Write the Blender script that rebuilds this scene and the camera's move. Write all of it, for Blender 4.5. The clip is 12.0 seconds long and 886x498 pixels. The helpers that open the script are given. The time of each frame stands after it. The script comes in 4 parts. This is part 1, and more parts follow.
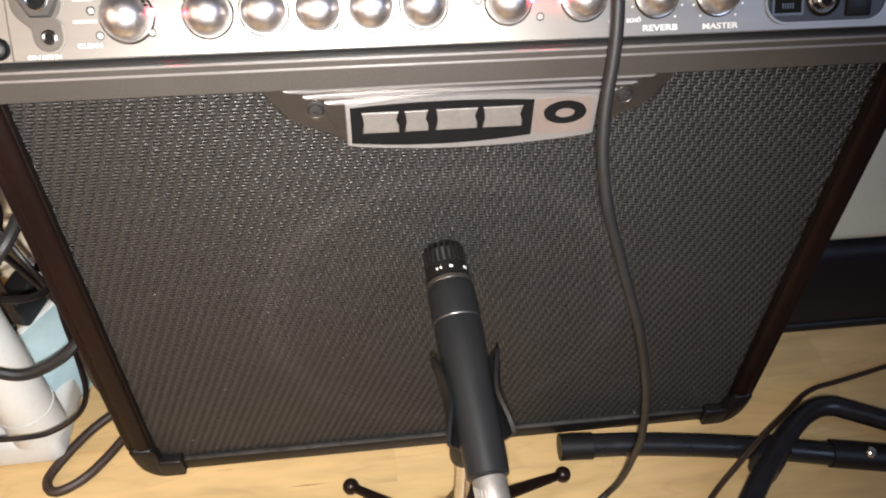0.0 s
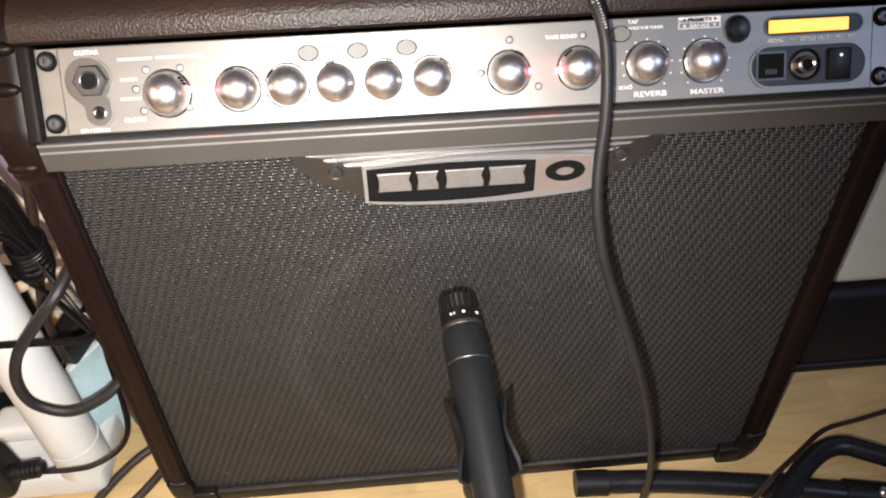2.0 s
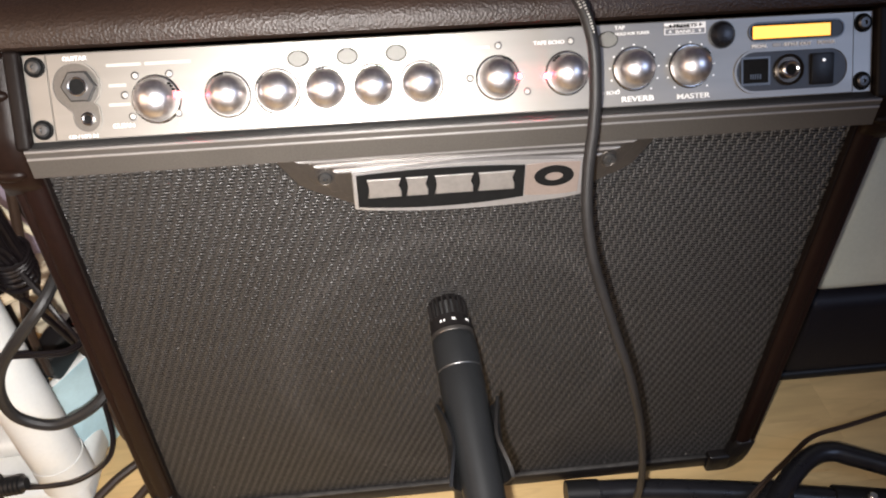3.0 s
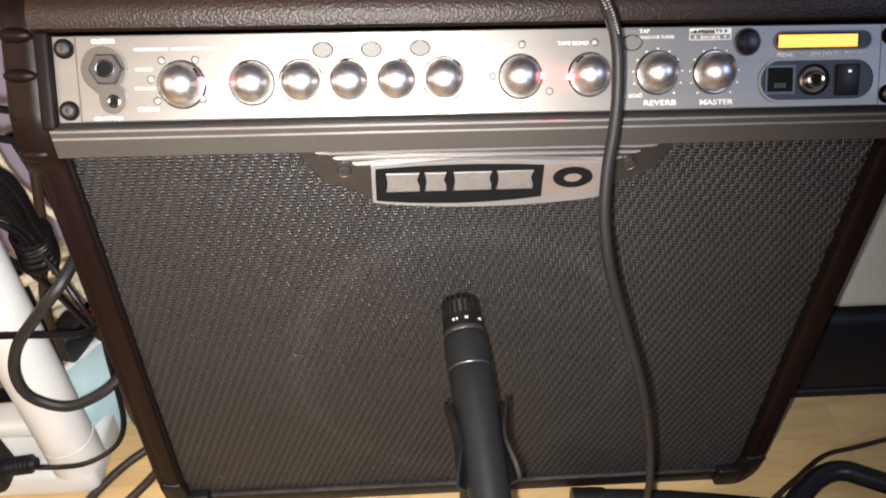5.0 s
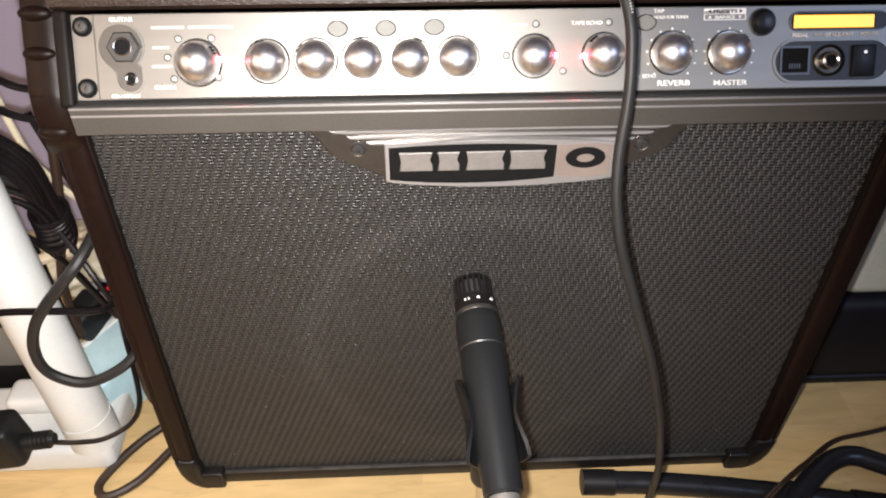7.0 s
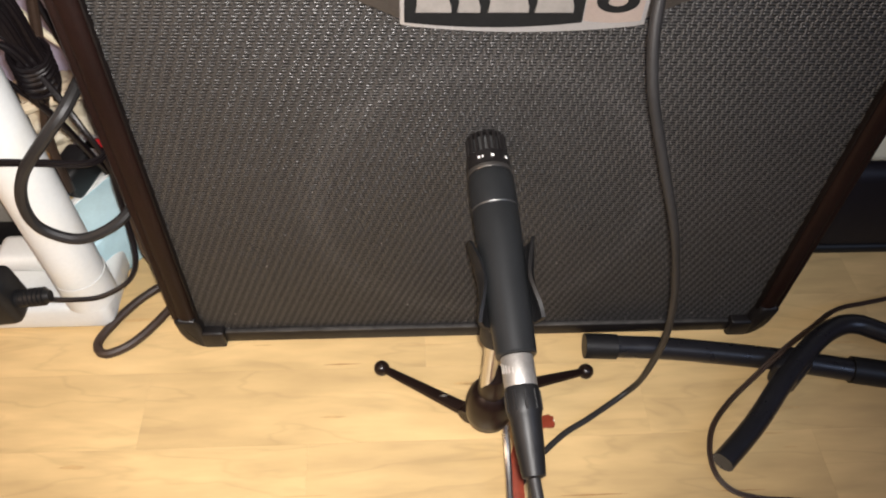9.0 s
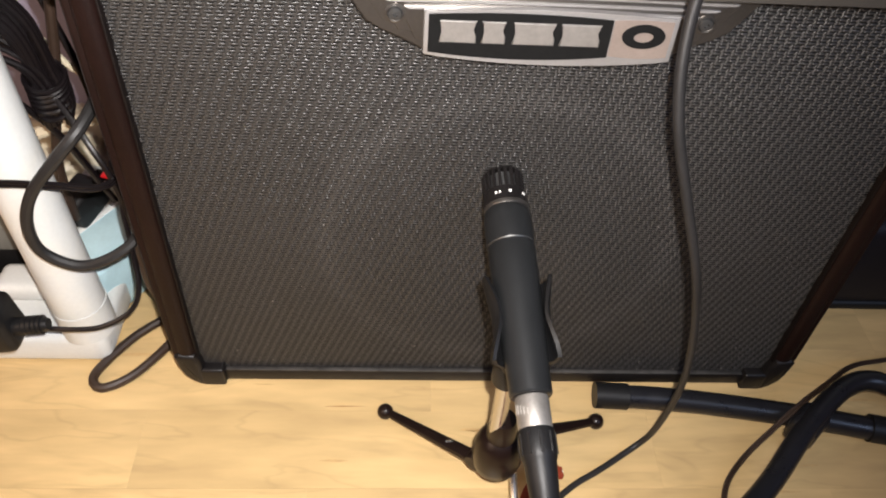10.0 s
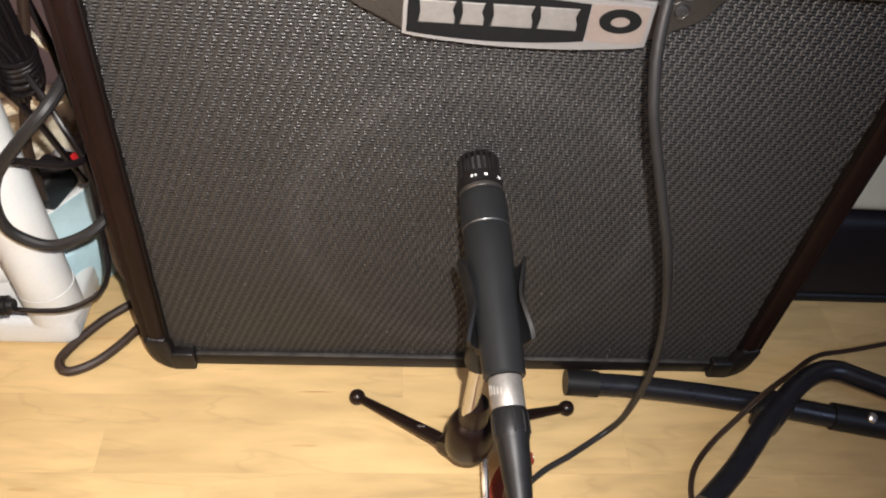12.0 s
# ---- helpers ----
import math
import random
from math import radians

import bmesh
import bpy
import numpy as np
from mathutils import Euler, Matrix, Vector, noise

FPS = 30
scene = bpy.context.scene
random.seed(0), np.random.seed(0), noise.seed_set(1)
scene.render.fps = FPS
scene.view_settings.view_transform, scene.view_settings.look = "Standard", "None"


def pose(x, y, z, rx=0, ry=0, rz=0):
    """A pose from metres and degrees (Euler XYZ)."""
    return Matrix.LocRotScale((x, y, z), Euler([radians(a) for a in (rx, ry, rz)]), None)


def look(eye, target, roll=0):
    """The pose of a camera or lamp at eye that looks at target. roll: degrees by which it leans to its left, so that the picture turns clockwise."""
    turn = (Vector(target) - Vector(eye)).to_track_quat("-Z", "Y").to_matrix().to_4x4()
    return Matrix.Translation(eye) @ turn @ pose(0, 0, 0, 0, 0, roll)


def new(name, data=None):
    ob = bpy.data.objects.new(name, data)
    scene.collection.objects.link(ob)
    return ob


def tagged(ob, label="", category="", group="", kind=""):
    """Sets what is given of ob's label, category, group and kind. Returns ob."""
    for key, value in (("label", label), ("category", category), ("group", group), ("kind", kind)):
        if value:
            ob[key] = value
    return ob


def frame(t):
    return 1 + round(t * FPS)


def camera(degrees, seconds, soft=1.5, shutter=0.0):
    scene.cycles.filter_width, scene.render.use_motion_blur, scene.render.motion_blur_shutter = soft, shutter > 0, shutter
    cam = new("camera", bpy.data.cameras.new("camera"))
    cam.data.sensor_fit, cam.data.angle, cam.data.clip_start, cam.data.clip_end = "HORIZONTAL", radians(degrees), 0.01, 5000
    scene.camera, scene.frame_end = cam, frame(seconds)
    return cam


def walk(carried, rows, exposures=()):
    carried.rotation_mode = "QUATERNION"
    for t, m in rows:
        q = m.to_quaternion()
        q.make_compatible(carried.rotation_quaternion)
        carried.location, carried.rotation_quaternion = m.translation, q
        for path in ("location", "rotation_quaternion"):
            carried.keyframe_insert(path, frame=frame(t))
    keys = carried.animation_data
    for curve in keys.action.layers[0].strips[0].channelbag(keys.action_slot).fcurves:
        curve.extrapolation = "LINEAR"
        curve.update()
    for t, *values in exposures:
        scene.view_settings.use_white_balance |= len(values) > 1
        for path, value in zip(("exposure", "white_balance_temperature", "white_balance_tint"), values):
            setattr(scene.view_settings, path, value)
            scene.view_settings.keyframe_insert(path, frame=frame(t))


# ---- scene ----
cam = camera(59.69, 12.0, 2.0)
PATH = [
    (0, (-0.0650, -0.3670, 0.5890), (-0.0137, -0.0097, 0.2430), 1.70),
    (0.5, (-0.0600, -0.3780, 0.6130), (-0.0105, -0.0167, 0.2709), 1.40),
    (1, (-0.0520, -0.3830, 0.6300), (-0.0145, -0.0033, 0.3068), -2.20),
    (1.5, (-0.0540, -0.3870, 0.6260), (-0.0205, -0.0090, 0.3005), -1.20),
    (2, (-0.0510, -0.3870, 0.6210), (-0.0227, -0.0134, 0.2899), -1.10),
    (2.5, (-0.0570, -0.3840, 0.6150), (-0.0205, -0.0225, 0.2715), -0.90),
    (3, (-0.0550, -0.3920, 0.6150), (-0.0158, -0.0114, 0.2931), -0.50),
    (3.2, (-0.0520, -0.3915, 0.6157), (-0.0160, -0.0114, 0.2925), -0.53),
    (4.8, (-0.0520, -0.3910, 0.6190), (-0.0247, -0.0125, 0.2935), 0.80),
    (5, (-0.0550, -0.3970, 0.6100), (-0.0260, -0.0121, 0.2921), 0.90),
    (5.5, (-0.0570, -0.4000, 0.6100), (-0.0297, -0.0157, 0.2912), 0.80),
    (6, (-0.0570, -0.4000, 0.6110), (-0.0335, -0.0151, 0.2927), 0.70),
    (6.5, (-0.0590, -0.4020, 0.6110), (-0.0360, -0.0217, 0.2872), 1.00),
    (6.7, (-0.0553, -0.4037, 0.6078), (-0.0341, -0.0223, 0.2852), 0.67),
    (8.3, (-0.0559, -0.3970, 0.6096), (-0.0361, -0.0311, 0.2694), 0.50),
    (8.5, (-0.0580, -0.4000, 0.6080), (-0.0390, -0.0404, 0.2611), 1.00),
    (8.8, (-0.0634, -0.3870, 0.6000), (-0.0450, -0.0605, 0.2217), 1.82),
    (9, (-0.0720, -0.3910, 0.5830), (-0.0435, -0.0693, 0.2013), 2.90),
    (9.2, (-0.0710, -0.3860, 0.5750), (-0.0710, -0.0559, 0.1994), -0.40),
    (9.5, (-0.0810, -0.3910, 0.5640), (-0.0515, -0.0416, 0.2076), 4.40),
    (10, (-0.0820, -0.3930, 0.5640), (-0.0518, -0.0439, 0.2074), 4.60),
    (10.5, (-0.0830, -0.3890, 0.5620), (-0.0485, -0.0437, 0.2020), 5.20),
    (11, (-0.0830, -0.3890, 0.5610), (-0.0437, -0.0485, 0.1970), 5.90),
    (11.5, (-0.0880, -0.3970, 0.5570), (-0.0365, -0.0590, 0.1922), 7.70),
    (12, (-0.0850, -0.4010, 0.5570), (-0.0355, -0.0531, 0.2013), 7.60),
]
walk(cam, [(t, look(eye, target, roll)) for t, eye, target, roll in PATH])

# ---- light: a small white torch held beside the camera, and a dim warm room lamp ----
world = bpy.data.worlds.new("world")
scene.world = world
world.use_nodes = True
world.node_tree.nodes["Background"].inputs["Color"].default_value = (0.5, 0.55, 0.8, 1)
world.node_tree.nodes["Background"].inputs["Strength"].default_value = 0.02


def lamp(name, kind, power, color, m):
    data = bpy.data.lights.new(name, kind)
    data.energy, data.color = power, color
    ob = new(name, data)
    ob.matrix_world = m
    return ob


torch = lamp("torch_light", "SPOT", 30.0, (1.0, 0.95, 0.92), look((-0.066, -0.389, 0.588), (-0.160, 0.0, 0.168)))
torch.data.spot_size, torch.data.spot_blend, torch.data.shadow_soft_size = radians(106), 1.0, 0.005
room = lamp("room_light", "AREA", 5.3, (1.0, 0.69, 0.48), look((-0.85, -0.58, 0.72), (-0.2, 0.0, 0.25)))
room.data.size = 0.6
# Unseen bluish lamp added at the upper right for the blue sheen; source unknown.
bluish = lamp("bluish_light", "AREA", 5.2, (0.52, 0.66, 1.0), look((0.95, -1.0, 1.18), (0.15, 0.0, 0.40)))
bluish.data.size = 0.5
scene.view_settings.exposure = 0.0


# ---- materials ----
def material(name, color, rough=0.5, metal=0.0, grain=0.0, grain_scale=300.0, bump=0.0, bump_scale=800.0,
             stain=0.0, stain_scale=8.0, stretch=(1, 1, 1), spread=0.0, rough_var=0.0, coat=0.0, spec=0.5, cells=False, vein=0.0):
    """A surface with fine grain, broad stains, relief and, by spread, a tone of its own for each piece."""
    mat = bpy.data.materials.new(name)
    mat.use_nodes = True
    nt = mat.node_tree
    n, l = nt.nodes, nt.links
    bsdf = n["Principled BSDF"]
    bsdf.inputs["Metallic"].default_value = metal
    bsdf.inputs["Roughness"].default_value = rough
    bsdf.inputs["Specular IOR Level"].default_value = spec
    bsdf.inputs["Coat Weight"].default_value = coat
    tc = n.new("ShaderNodeTexCoord")
    mp = n.new("ShaderNodeMapping")
    mp.inputs["Scale"].default_value = stretch
    l.new(tc.outputs["Object"], mp.inputs["Vector"])
    if spread:
        own, far = n.new("ShaderNodeObjectInfo"), n.new("ShaderNodeMath")
        far.operation, far.inputs[1].default_value = "MULTIPLY", 40.0
        l.new(own.outputs["Random"], far.inputs[0])
        l.new(far.outputs[0], mp.inputs["Location"])

    def noise_tex(scale, detail=4.0):
        t = n.new("ShaderNodeTexNoise")
        t.inputs["Scale"].default_value, t.inputs["Detail"].default_value = scale, detail
        l.new(mp.outputs["Vector"], t.inputs["Vector"])
        return t.outputs["Fac"]

    def mul(value, amount, middle=1.0):
        m = n.new("ShaderNodeMapRange")
        m.inputs["From Min"].default_value, m.inputs["From Max"].default_value = 0.25, 0.75
        m.inputs["To Min"].default_value, m.inputs["To Max"].default_value = middle - amount, middle + amount
        l.new(value, m.inputs["Value"])
        return m.outputs["Result"]

    tone = None
    for fac, amount in ((noise_tex(grain_scale), grain), (noise_tex(stain_scale), stain)):
        if amount:
            v = mul(fac, amount)
            if tone is None:
                tone = v
            else:
                m = n.new("ShaderNodeMath")
                m.operation = "MULTIPLY"
                l.new(tone, m.inputs[0]), l.new(v, m.inputs[1])
                tone = m.outputs[0]
    if vein:
        v = n.new("ShaderNodeTexNoise")
        v.inputs["Scale"].default_value, v.inputs["Detail"].default_value, v.inputs["Distortion"].default_value = 26.0, 3.0, 0.6
        l.new(mp.outputs["Vector"], v.inputs["Vector"])
        line = n.new("ShaderNodeValToRGB")
        for at, grey in ((0.0, 1.0), (0.47, 1.0), (0.50, 1.0 - vein), (0.525, 1.0), (1.0, 1.0)):
            e = line.color_ramp.elements.new(at)
            e.color = (grey, grey, grey, 1)
        for e in [e for e in line.color_ramp.elements if e.color[0] == 0.0]:
            line.color_ramp.elements.remove(e)
        l.new(v.outputs["Fac"], line.inputs["Fac"])
        m = n.new("ShaderNodeMath")
        m.operation = "MULTIPLY"
        l.new(line.outputs["Color"], m.inputs[0])
        m.inputs[1].default_value = 1.0
        if tone is not None:
            l.new(tone, m.inputs[1])
        tone = m.outputs[0]
    if spread:
        info = n.new("ShaderNodeObjectInfo")
        r = n.new("ShaderNodeMapRange")
        r.inputs["To Min"].default_value, r.inputs["To Max"].default_value = 1 - spread, 1 + spread
        l.new(info.outputs["Random"], r.inputs["Value"])
        m = n.new("ShaderNodeMath")
        m.operation = "MULTIPLY"
        l.new(r.outputs["Result"], m.inputs[0])
        m.inputs[1].default_value = 1.0
        if tone is not None:
            l.new(tone, m.inputs[1])
        tone = m.outputs[0]
    bsdf.inputs["Base Color"].default_value = (*color, 1)
    if tone is not None:
        mix = n.new("ShaderNodeVectorMath")
        mix.operation = "SCALE"
        mix.inputs[0].default_value = color
        l.new(tone, mix.inputs["Scale"])
        l.new(mix.outputs["Vector"], bsdf.inputs["Base Color"])
    if rough_var:
        l.new(mul(noise_tex(stain_scale * 4), rough_var, rough), bsdf.inputs["Roughness"])
    if bump:
        b = n.new("ShaderNodeBump")
        b.inputs["Strength"].default_value, b.inputs["Distance"].default_value = bump, 0.001
        if cells:
            v = n.new("ShaderNodeTexVoronoi")
            v.inputs["Scale"].default_value = bump_scale
            l.new(mp.outputs["Vector"], v.inputs["Vector"])
            l.new(v.outputs["Distance"], b.inputs["Height"])
        else:
            l.new(noise_tex(bump_scale, 3.0), b.inputs["Height"])
        l.new(b.outputs["Normal"], bsdf.inputs["Normal"])
    return mat


def glowing(name, color, strength):
    mat = material(name, color, 0.3)
    bsdf = mat.node_tree.nodes["Principled BSDF"]
    bsdf.inputs["Emission Color"].default_value = (*color, 1)
    bsdf.inputs["Emission Strength"].default_value = strength
    return mat


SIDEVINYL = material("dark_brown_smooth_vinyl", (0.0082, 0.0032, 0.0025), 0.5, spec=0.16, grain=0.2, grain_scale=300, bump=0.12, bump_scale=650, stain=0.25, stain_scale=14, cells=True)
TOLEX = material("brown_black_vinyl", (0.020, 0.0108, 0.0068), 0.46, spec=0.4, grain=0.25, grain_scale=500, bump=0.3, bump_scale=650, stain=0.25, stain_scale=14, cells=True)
PLASTIC = material("black_plastic", (0.007, 0.006, 0.006), 0.40, spec=0.3, grain=0.15, bump=0.15, bump_scale=1500, stain=0.2, stain_scale=25, rough_var=0.1)
CORNER = material("brown_black_corner_plastic", (0.0085, 0.0042, 0.003), 0.42, spec=0.14, grain=0.2, bump=0.10, bump_scale=1200, stain=0.2, stain_scale=20, rough_var=0.1)
PIPING = material("matt_black_piping", (0.006, 0.004, 0.0035), 0.55, spec=0.15, grain=0.2, bump=0.15, bump_scale=900, stain=0.25, stain_scale=30)
BAR = material("grey_satin_bar", (0.118, 0.109, 0.098), 0.45, metal=0.6, grain=0.1, grain_scale=900, bump=0.08, bump_scale=1400, stain=0.12, stain_scale=12)
PANEL = material("brushed_silver_panel", (0.238, 0.226, 0.206), 0.42, metal=0.62, grain=0.06, grain_scale=120, bump=0.03, bump_scale=300, stain=0.08, stain_scale=9, stretch=(0.06, 1, 1), rough_var=0.04)
# The stain here mottles the chrome to put patchy reflections into its colour.
CHROME = material("dark_chrome", (0.74, 0.71, 0.71), 0.37, metal=1.0, stain=0.25, stain_scale=220, rough_var=0.06)
STEEL = material("bright_steel", (0.62, 0.60, 0.57), 0.24, metal=1.0, grain=0.08, grain_scale=600, rough_var=0.06)
SATIN = material("satin_nickel", (0.30, 0.285, 0.265), 0.5, metal=0.75, grain=0.1, grain_scale=500, stain=0.12, stain_scale=80)
SILVER = material("silver_badge_metal", (0.36, 0.35, 0.345), 0.36, metal=0.55, grain=0.06, grain_scale=700, stain=0.1, stain_scale=30)
WING = material("grey_badge_metal", (0.155, 0.145, 0.135), 0.34, metal=0.9, grain=0.06, grain_scale=700, stain=0.12, stain_scale=30)
COPPER = material("pinkish_badge_metal", (0.30, 0.245, 0.215), 0.35, metal=0.4, grain=0.06, grain_scale=600, stain=0.1, stain_scale=30)
PRINT = material("white_print", (0.80, 0.79, 0.76), 0.5, grain=0.05)
GREYPRINT = material("grey_print", (0.36, 0.345, 0.32), 0.5, grain=0.1)
PALE = material("pale_letter_metal", (0.42, 0.40, 0.38), 0.32, metal=0.7, grain=0.1, grain_scale=300)
RECESS = material("dark_recess", (0.007, 0.007, 0.007), 0.7, spec=0.08, grain=0.2, stain=0.2)
GREYMETAL = material("grey_recess_plate", (0.10, 0.10, 0.10), 0.40, metal=0.8, grain=0.1, stain=0.1)
BAYPLATE = material("dark_grey_bay_plastic", (0.030, 0.030, 0.032), 0.45, metal=0.3, grain=0.1, stain=0.15, stain_scale=40)
NUTMETAL = material("dark_nut_metal", (0.055, 0.045, 0.036), 0.35, metal=0.9, grain=0.1, stain=0.15, stain_scale=90)
CLEAR = material("clear_lens", (0.45, 0.43, 0.40), 0.25, grain=0.05)
GREYBTN = material("grey_rubber_button", (0.15, 0.148, 0.132), 0.55, grain=0.05)
RED = glowing("red_lamp", (1.0, 0.03, 0.07), 75.0)
REDGLOW = glowing("red_rocker", (0.7, 0.015, 0.02), 0.35)
AMBER = glowing("amber_display", (1.0, 0.45, 0.045), 1.45)
WHITE_DOT = glowing("white_dot", (0.9, 0.9, 0.9), 0.6)
CLOTH = material("black_cloth_backing", (0.005, 0.005, 0.005), 0.8, spec=0.15, grain=0.3, grain_scale=400, bump=0.3, bump_scale=900)
THREAD = material("grey_grille_thread", (0.0190, 0.0177, 0.0168), 0.49, spec=0.95, grain=0.22, grain_scale=500, stain=0.18, stain_scale=7)
WARP = material("dark_grille_thread", (0.0205, 0.0193, 0.0184), 0.49, spec=0.95, grain=0.22, grain_scale=500, stain=0.18, stain_scale=7)


def dusty_ring(mat, cx, cz, radius, wide, gain):
    """Dust rubbed into the cloth where the round speaker rim presses from behind."""
    n, l = mat.node_tree.nodes, mat.node_tree.links
    bsdf = n["Principled BSDF"]
    tc, sub, flat, dist = n.new("ShaderNodeTexCoord"), n.new("ShaderNodeVectorMath"), n.new("ShaderNodeVectorMath"), n.new("ShaderNodeVectorMath")
    sub.operation, flat.operation, dist.operation = "SUBTRACT", "MULTIPLY", "LENGTH"
    sub.inputs[1].default_value, flat.inputs[1].default_value = (cx, 0, cz), (1, 0, 1)
    l.new(tc.outputs["Object"], sub.inputs[0]), l.new(sub.outputs[0], flat.inputs[0]), l.new(flat.outputs[0], dist.inputs[0])
    ramp = n.new("ShaderNodeMapRange")
    ramp.interpolation_type = "SMOOTHSTEP"
    off, size = n.new("ShaderNodeMath"), n.new("ShaderNodeMath")
    off.operation, off.inputs[1].default_value, size.operation = "SUBTRACT", radius, "ABSOLUTE"
    l.new(dist.outputs["Value"], off.inputs[0]), l.new(off.outputs[0], size.inputs[0]), l.new(size.outputs[0], ramp.inputs["Value"])
    ramp.inputs["From Min"].default_value, ramp.inputs["From Max"].default_value = 0.0, wide
    ramp.inputs["To Min"].default_value, ramp.inputs["To Max"].default_value = gain, 0.0
    patch = n.new("ShaderNodeTexNoise")
    patch.inputs["Scale"].default_value, patch.inputs["Detail"].default_value = 16.0, 5.0
    l.new(tc.outputs["Object"], patch.inputs["Vector"])
    amount, add = n.new("ShaderNodeMath"), n.new("ShaderNodeMath")
    amount.operation, add.operation, add.inputs[1].default_value = "MULTIPLY", "ADD", 1.0
    l.new(ramp.outputs["Result"], amount.inputs[0]), l.new(patch.outputs["Fac"], amount.inputs[1]), l.new(amount.outputs[0], add.inputs[0])
    out = n.new("ShaderNodeVectorMath")
    out.operation = "SCALE"
    l.new(bsdf.inputs["Base Color"].links[0].from_socket, out.inputs[0]), l.new(add.outputs[0], out.inputs["Scale"])
    l.new(out.outputs["Vector"], bsdf.inputs["Base Color"])


for cloth in (THREAD, WARP):
    dusty_ring(cloth, -0.008, 0.168, 0.126, 0.014, 0.9)
RAILEDGE = material("dusty_highlight_plastic", (0.035, 0.033, 0.031), 0.6, grain=0.5, grain_scale=140, stain=0.5, stain_scale=22)
DUST = material("pale_dust", (0.35, 0.33, 0.30), 0.8, grain=0.1)
MICBODY = material("dark_grey_enamel", (0.016, 0.017, 0.018), 0.38, metal=0.3, spec=0.4, grain=0.1, grain_scale=900, bump=0.06, bump_scale=2200, stain=0.1, stain_scale=40)
RUBBER = material("black_rubber", (0.007, 0.007, 0.0075), 0.46, spec=0.28, grain=0.15, bump=0.1, bump_scale=900, stain=0.2, stain_scale=40)
CABLE = material("dark_grey_cable", (0.015, 0.0142, 0.0142), 0.48, spec=0.33, grain=0.15, bump=0.08, bump_scale=900, stain=0.15, stain_scale=30)
GLOSSCABLE = material("glossy_black_cable", (0.006, 0.0045, 0.005), 0.32, spec=0.28, grain=0.1, stain=0.2, stain_scale=30)
BROWNCABLE = material("brown_black_cable", (0.030, 0.017, 0.011), 0.5, grain=0.15, stain=0.2, stain_scale=30)
TUBE = material("black_powder_coat", (0.009, 0.009, 0.011), 0.32, spec=0.45, grain=0.1, bump=0.08, bump_scale=1400, stain=0.2, stain_scale=25, rough_var=0.08)
LEGBLACK = material("gloss_black_enamel", (0.009, 0.0045, 0.0035), 0.30, spec=0.3, grain=0.1, stain=0.2, stain_scale=50)
ORANGE = material("red_orange_strap", (0.22, 0.035, 0.014), 0.5, grain=0.15, stain=0.2, stain_scale=60)
WHITEPLASTIC = material("white_plastic", (0.62, 0.63, 0.61), 0.35, grain=0.03, stain=0.06, stain_scale=18, bump=0.03, bump_scale=300, rough_var=0.08)
BLUEPLASTIC = material("pale_blue_plastic", (0.42, 0.60, 0.66), 0.4, grain=0.04, stain=0.12, stain_scale=35, bump=0.05, bump_scale=300)
CREAM = material("cream_plastic", (0.58, 0.58, 0.48), 0.5, grain=0.04, stain=0.08, stain_scale=9, bump=0.06, bump_scale=500)
CREAMCABLE = material("cream_cable", (0.56, 0.50, 0.37), 0.45, grain=0.05, stain=0.12, stain_scale=40)
BLACKBOX = material("black_case_vinyl", (0.007, 0.006, 0.009), 0.5, spec=0.25, grain=0.2, bump=0.3, bump_scale=900, stain=0.2, stain_scale=15)
YELLOW = material("yellow_label", (0.65, 0.48, 0.03), 0.45, grain=0.05)
WOOD = material("pale_maple_laminate", (0.545, 0.385, 0.182), 0.38, grain=0.13, grain_scale=75, stain=0.20, stain_scale=16, stretch=(0.22, 1, 1), spread=0.05, vein=0.10, bump=0.05, bump_scale=120, rough_var=0.06)
JOINT = material("brown_joint", (0.50, 0.34, 0.16), 0.8, grain=0.2)
WOODFAINT = material("tan_wood_mark", (0.50, 0.33, 0.145), 0.42, grain=0.15, grain_scale=150, stain=0.1)
WOODMARK = material("brown_wood_mark", (0.32, 0.18, 0.07), 0.5, grain=0.2, grain_scale=200)
PAINT = material("pale_lilac_wall_paint", (0.31, 0.285, 0.385), 0.85, grain=0.03, bump=0.15, bump_scale=220, stain=0.05, stain_scale=3)


# ---- building helpers ----
def thing(name, at, label, category, group="", kind=""):
    ob = new(name)
    ob.location = at
    ob.empty_display_size = 0.02
    return tagged(ob, label, category, group, kind)


def base_of(parent):
    """Where a thing stands; a part's own mesh is already built in place."""
    return Matrix.Identity(4) if parent.parent else Matrix.Translation(parent.location)


def part(name, bm, mat, parent=None, label="", kind=""):
    """Links a bmesh, built at its place in the world, as one mesh object under its thing."""
    bmesh.ops.recalc_face_normals(bm, faces=bm.faces)
    me = bpy.data.meshes.new(name)
    bm.to_mesh(me)
    bm.free()
    return mesh_part(name, me, mat, parent, label, kind)


def mesh_part(name, me, mat, parent=None, label="", kind="", smooth=35):
    me.materials.append(mat)
    if smooth:
        me.shade_smooth()
        me.set_sharp_from_angle(angle=radians(smooth))
    ob = new(name, me)
    if parent is not None:
        ob.parent = parent
        ob.matrix_parent_inverse = base_of(parent).inverted()
    return tagged(ob, label, kind=kind)


def put(bm, m):
    bmesh.ops.transform(bm, matrix=m, verts=bm.verts)
    return bm


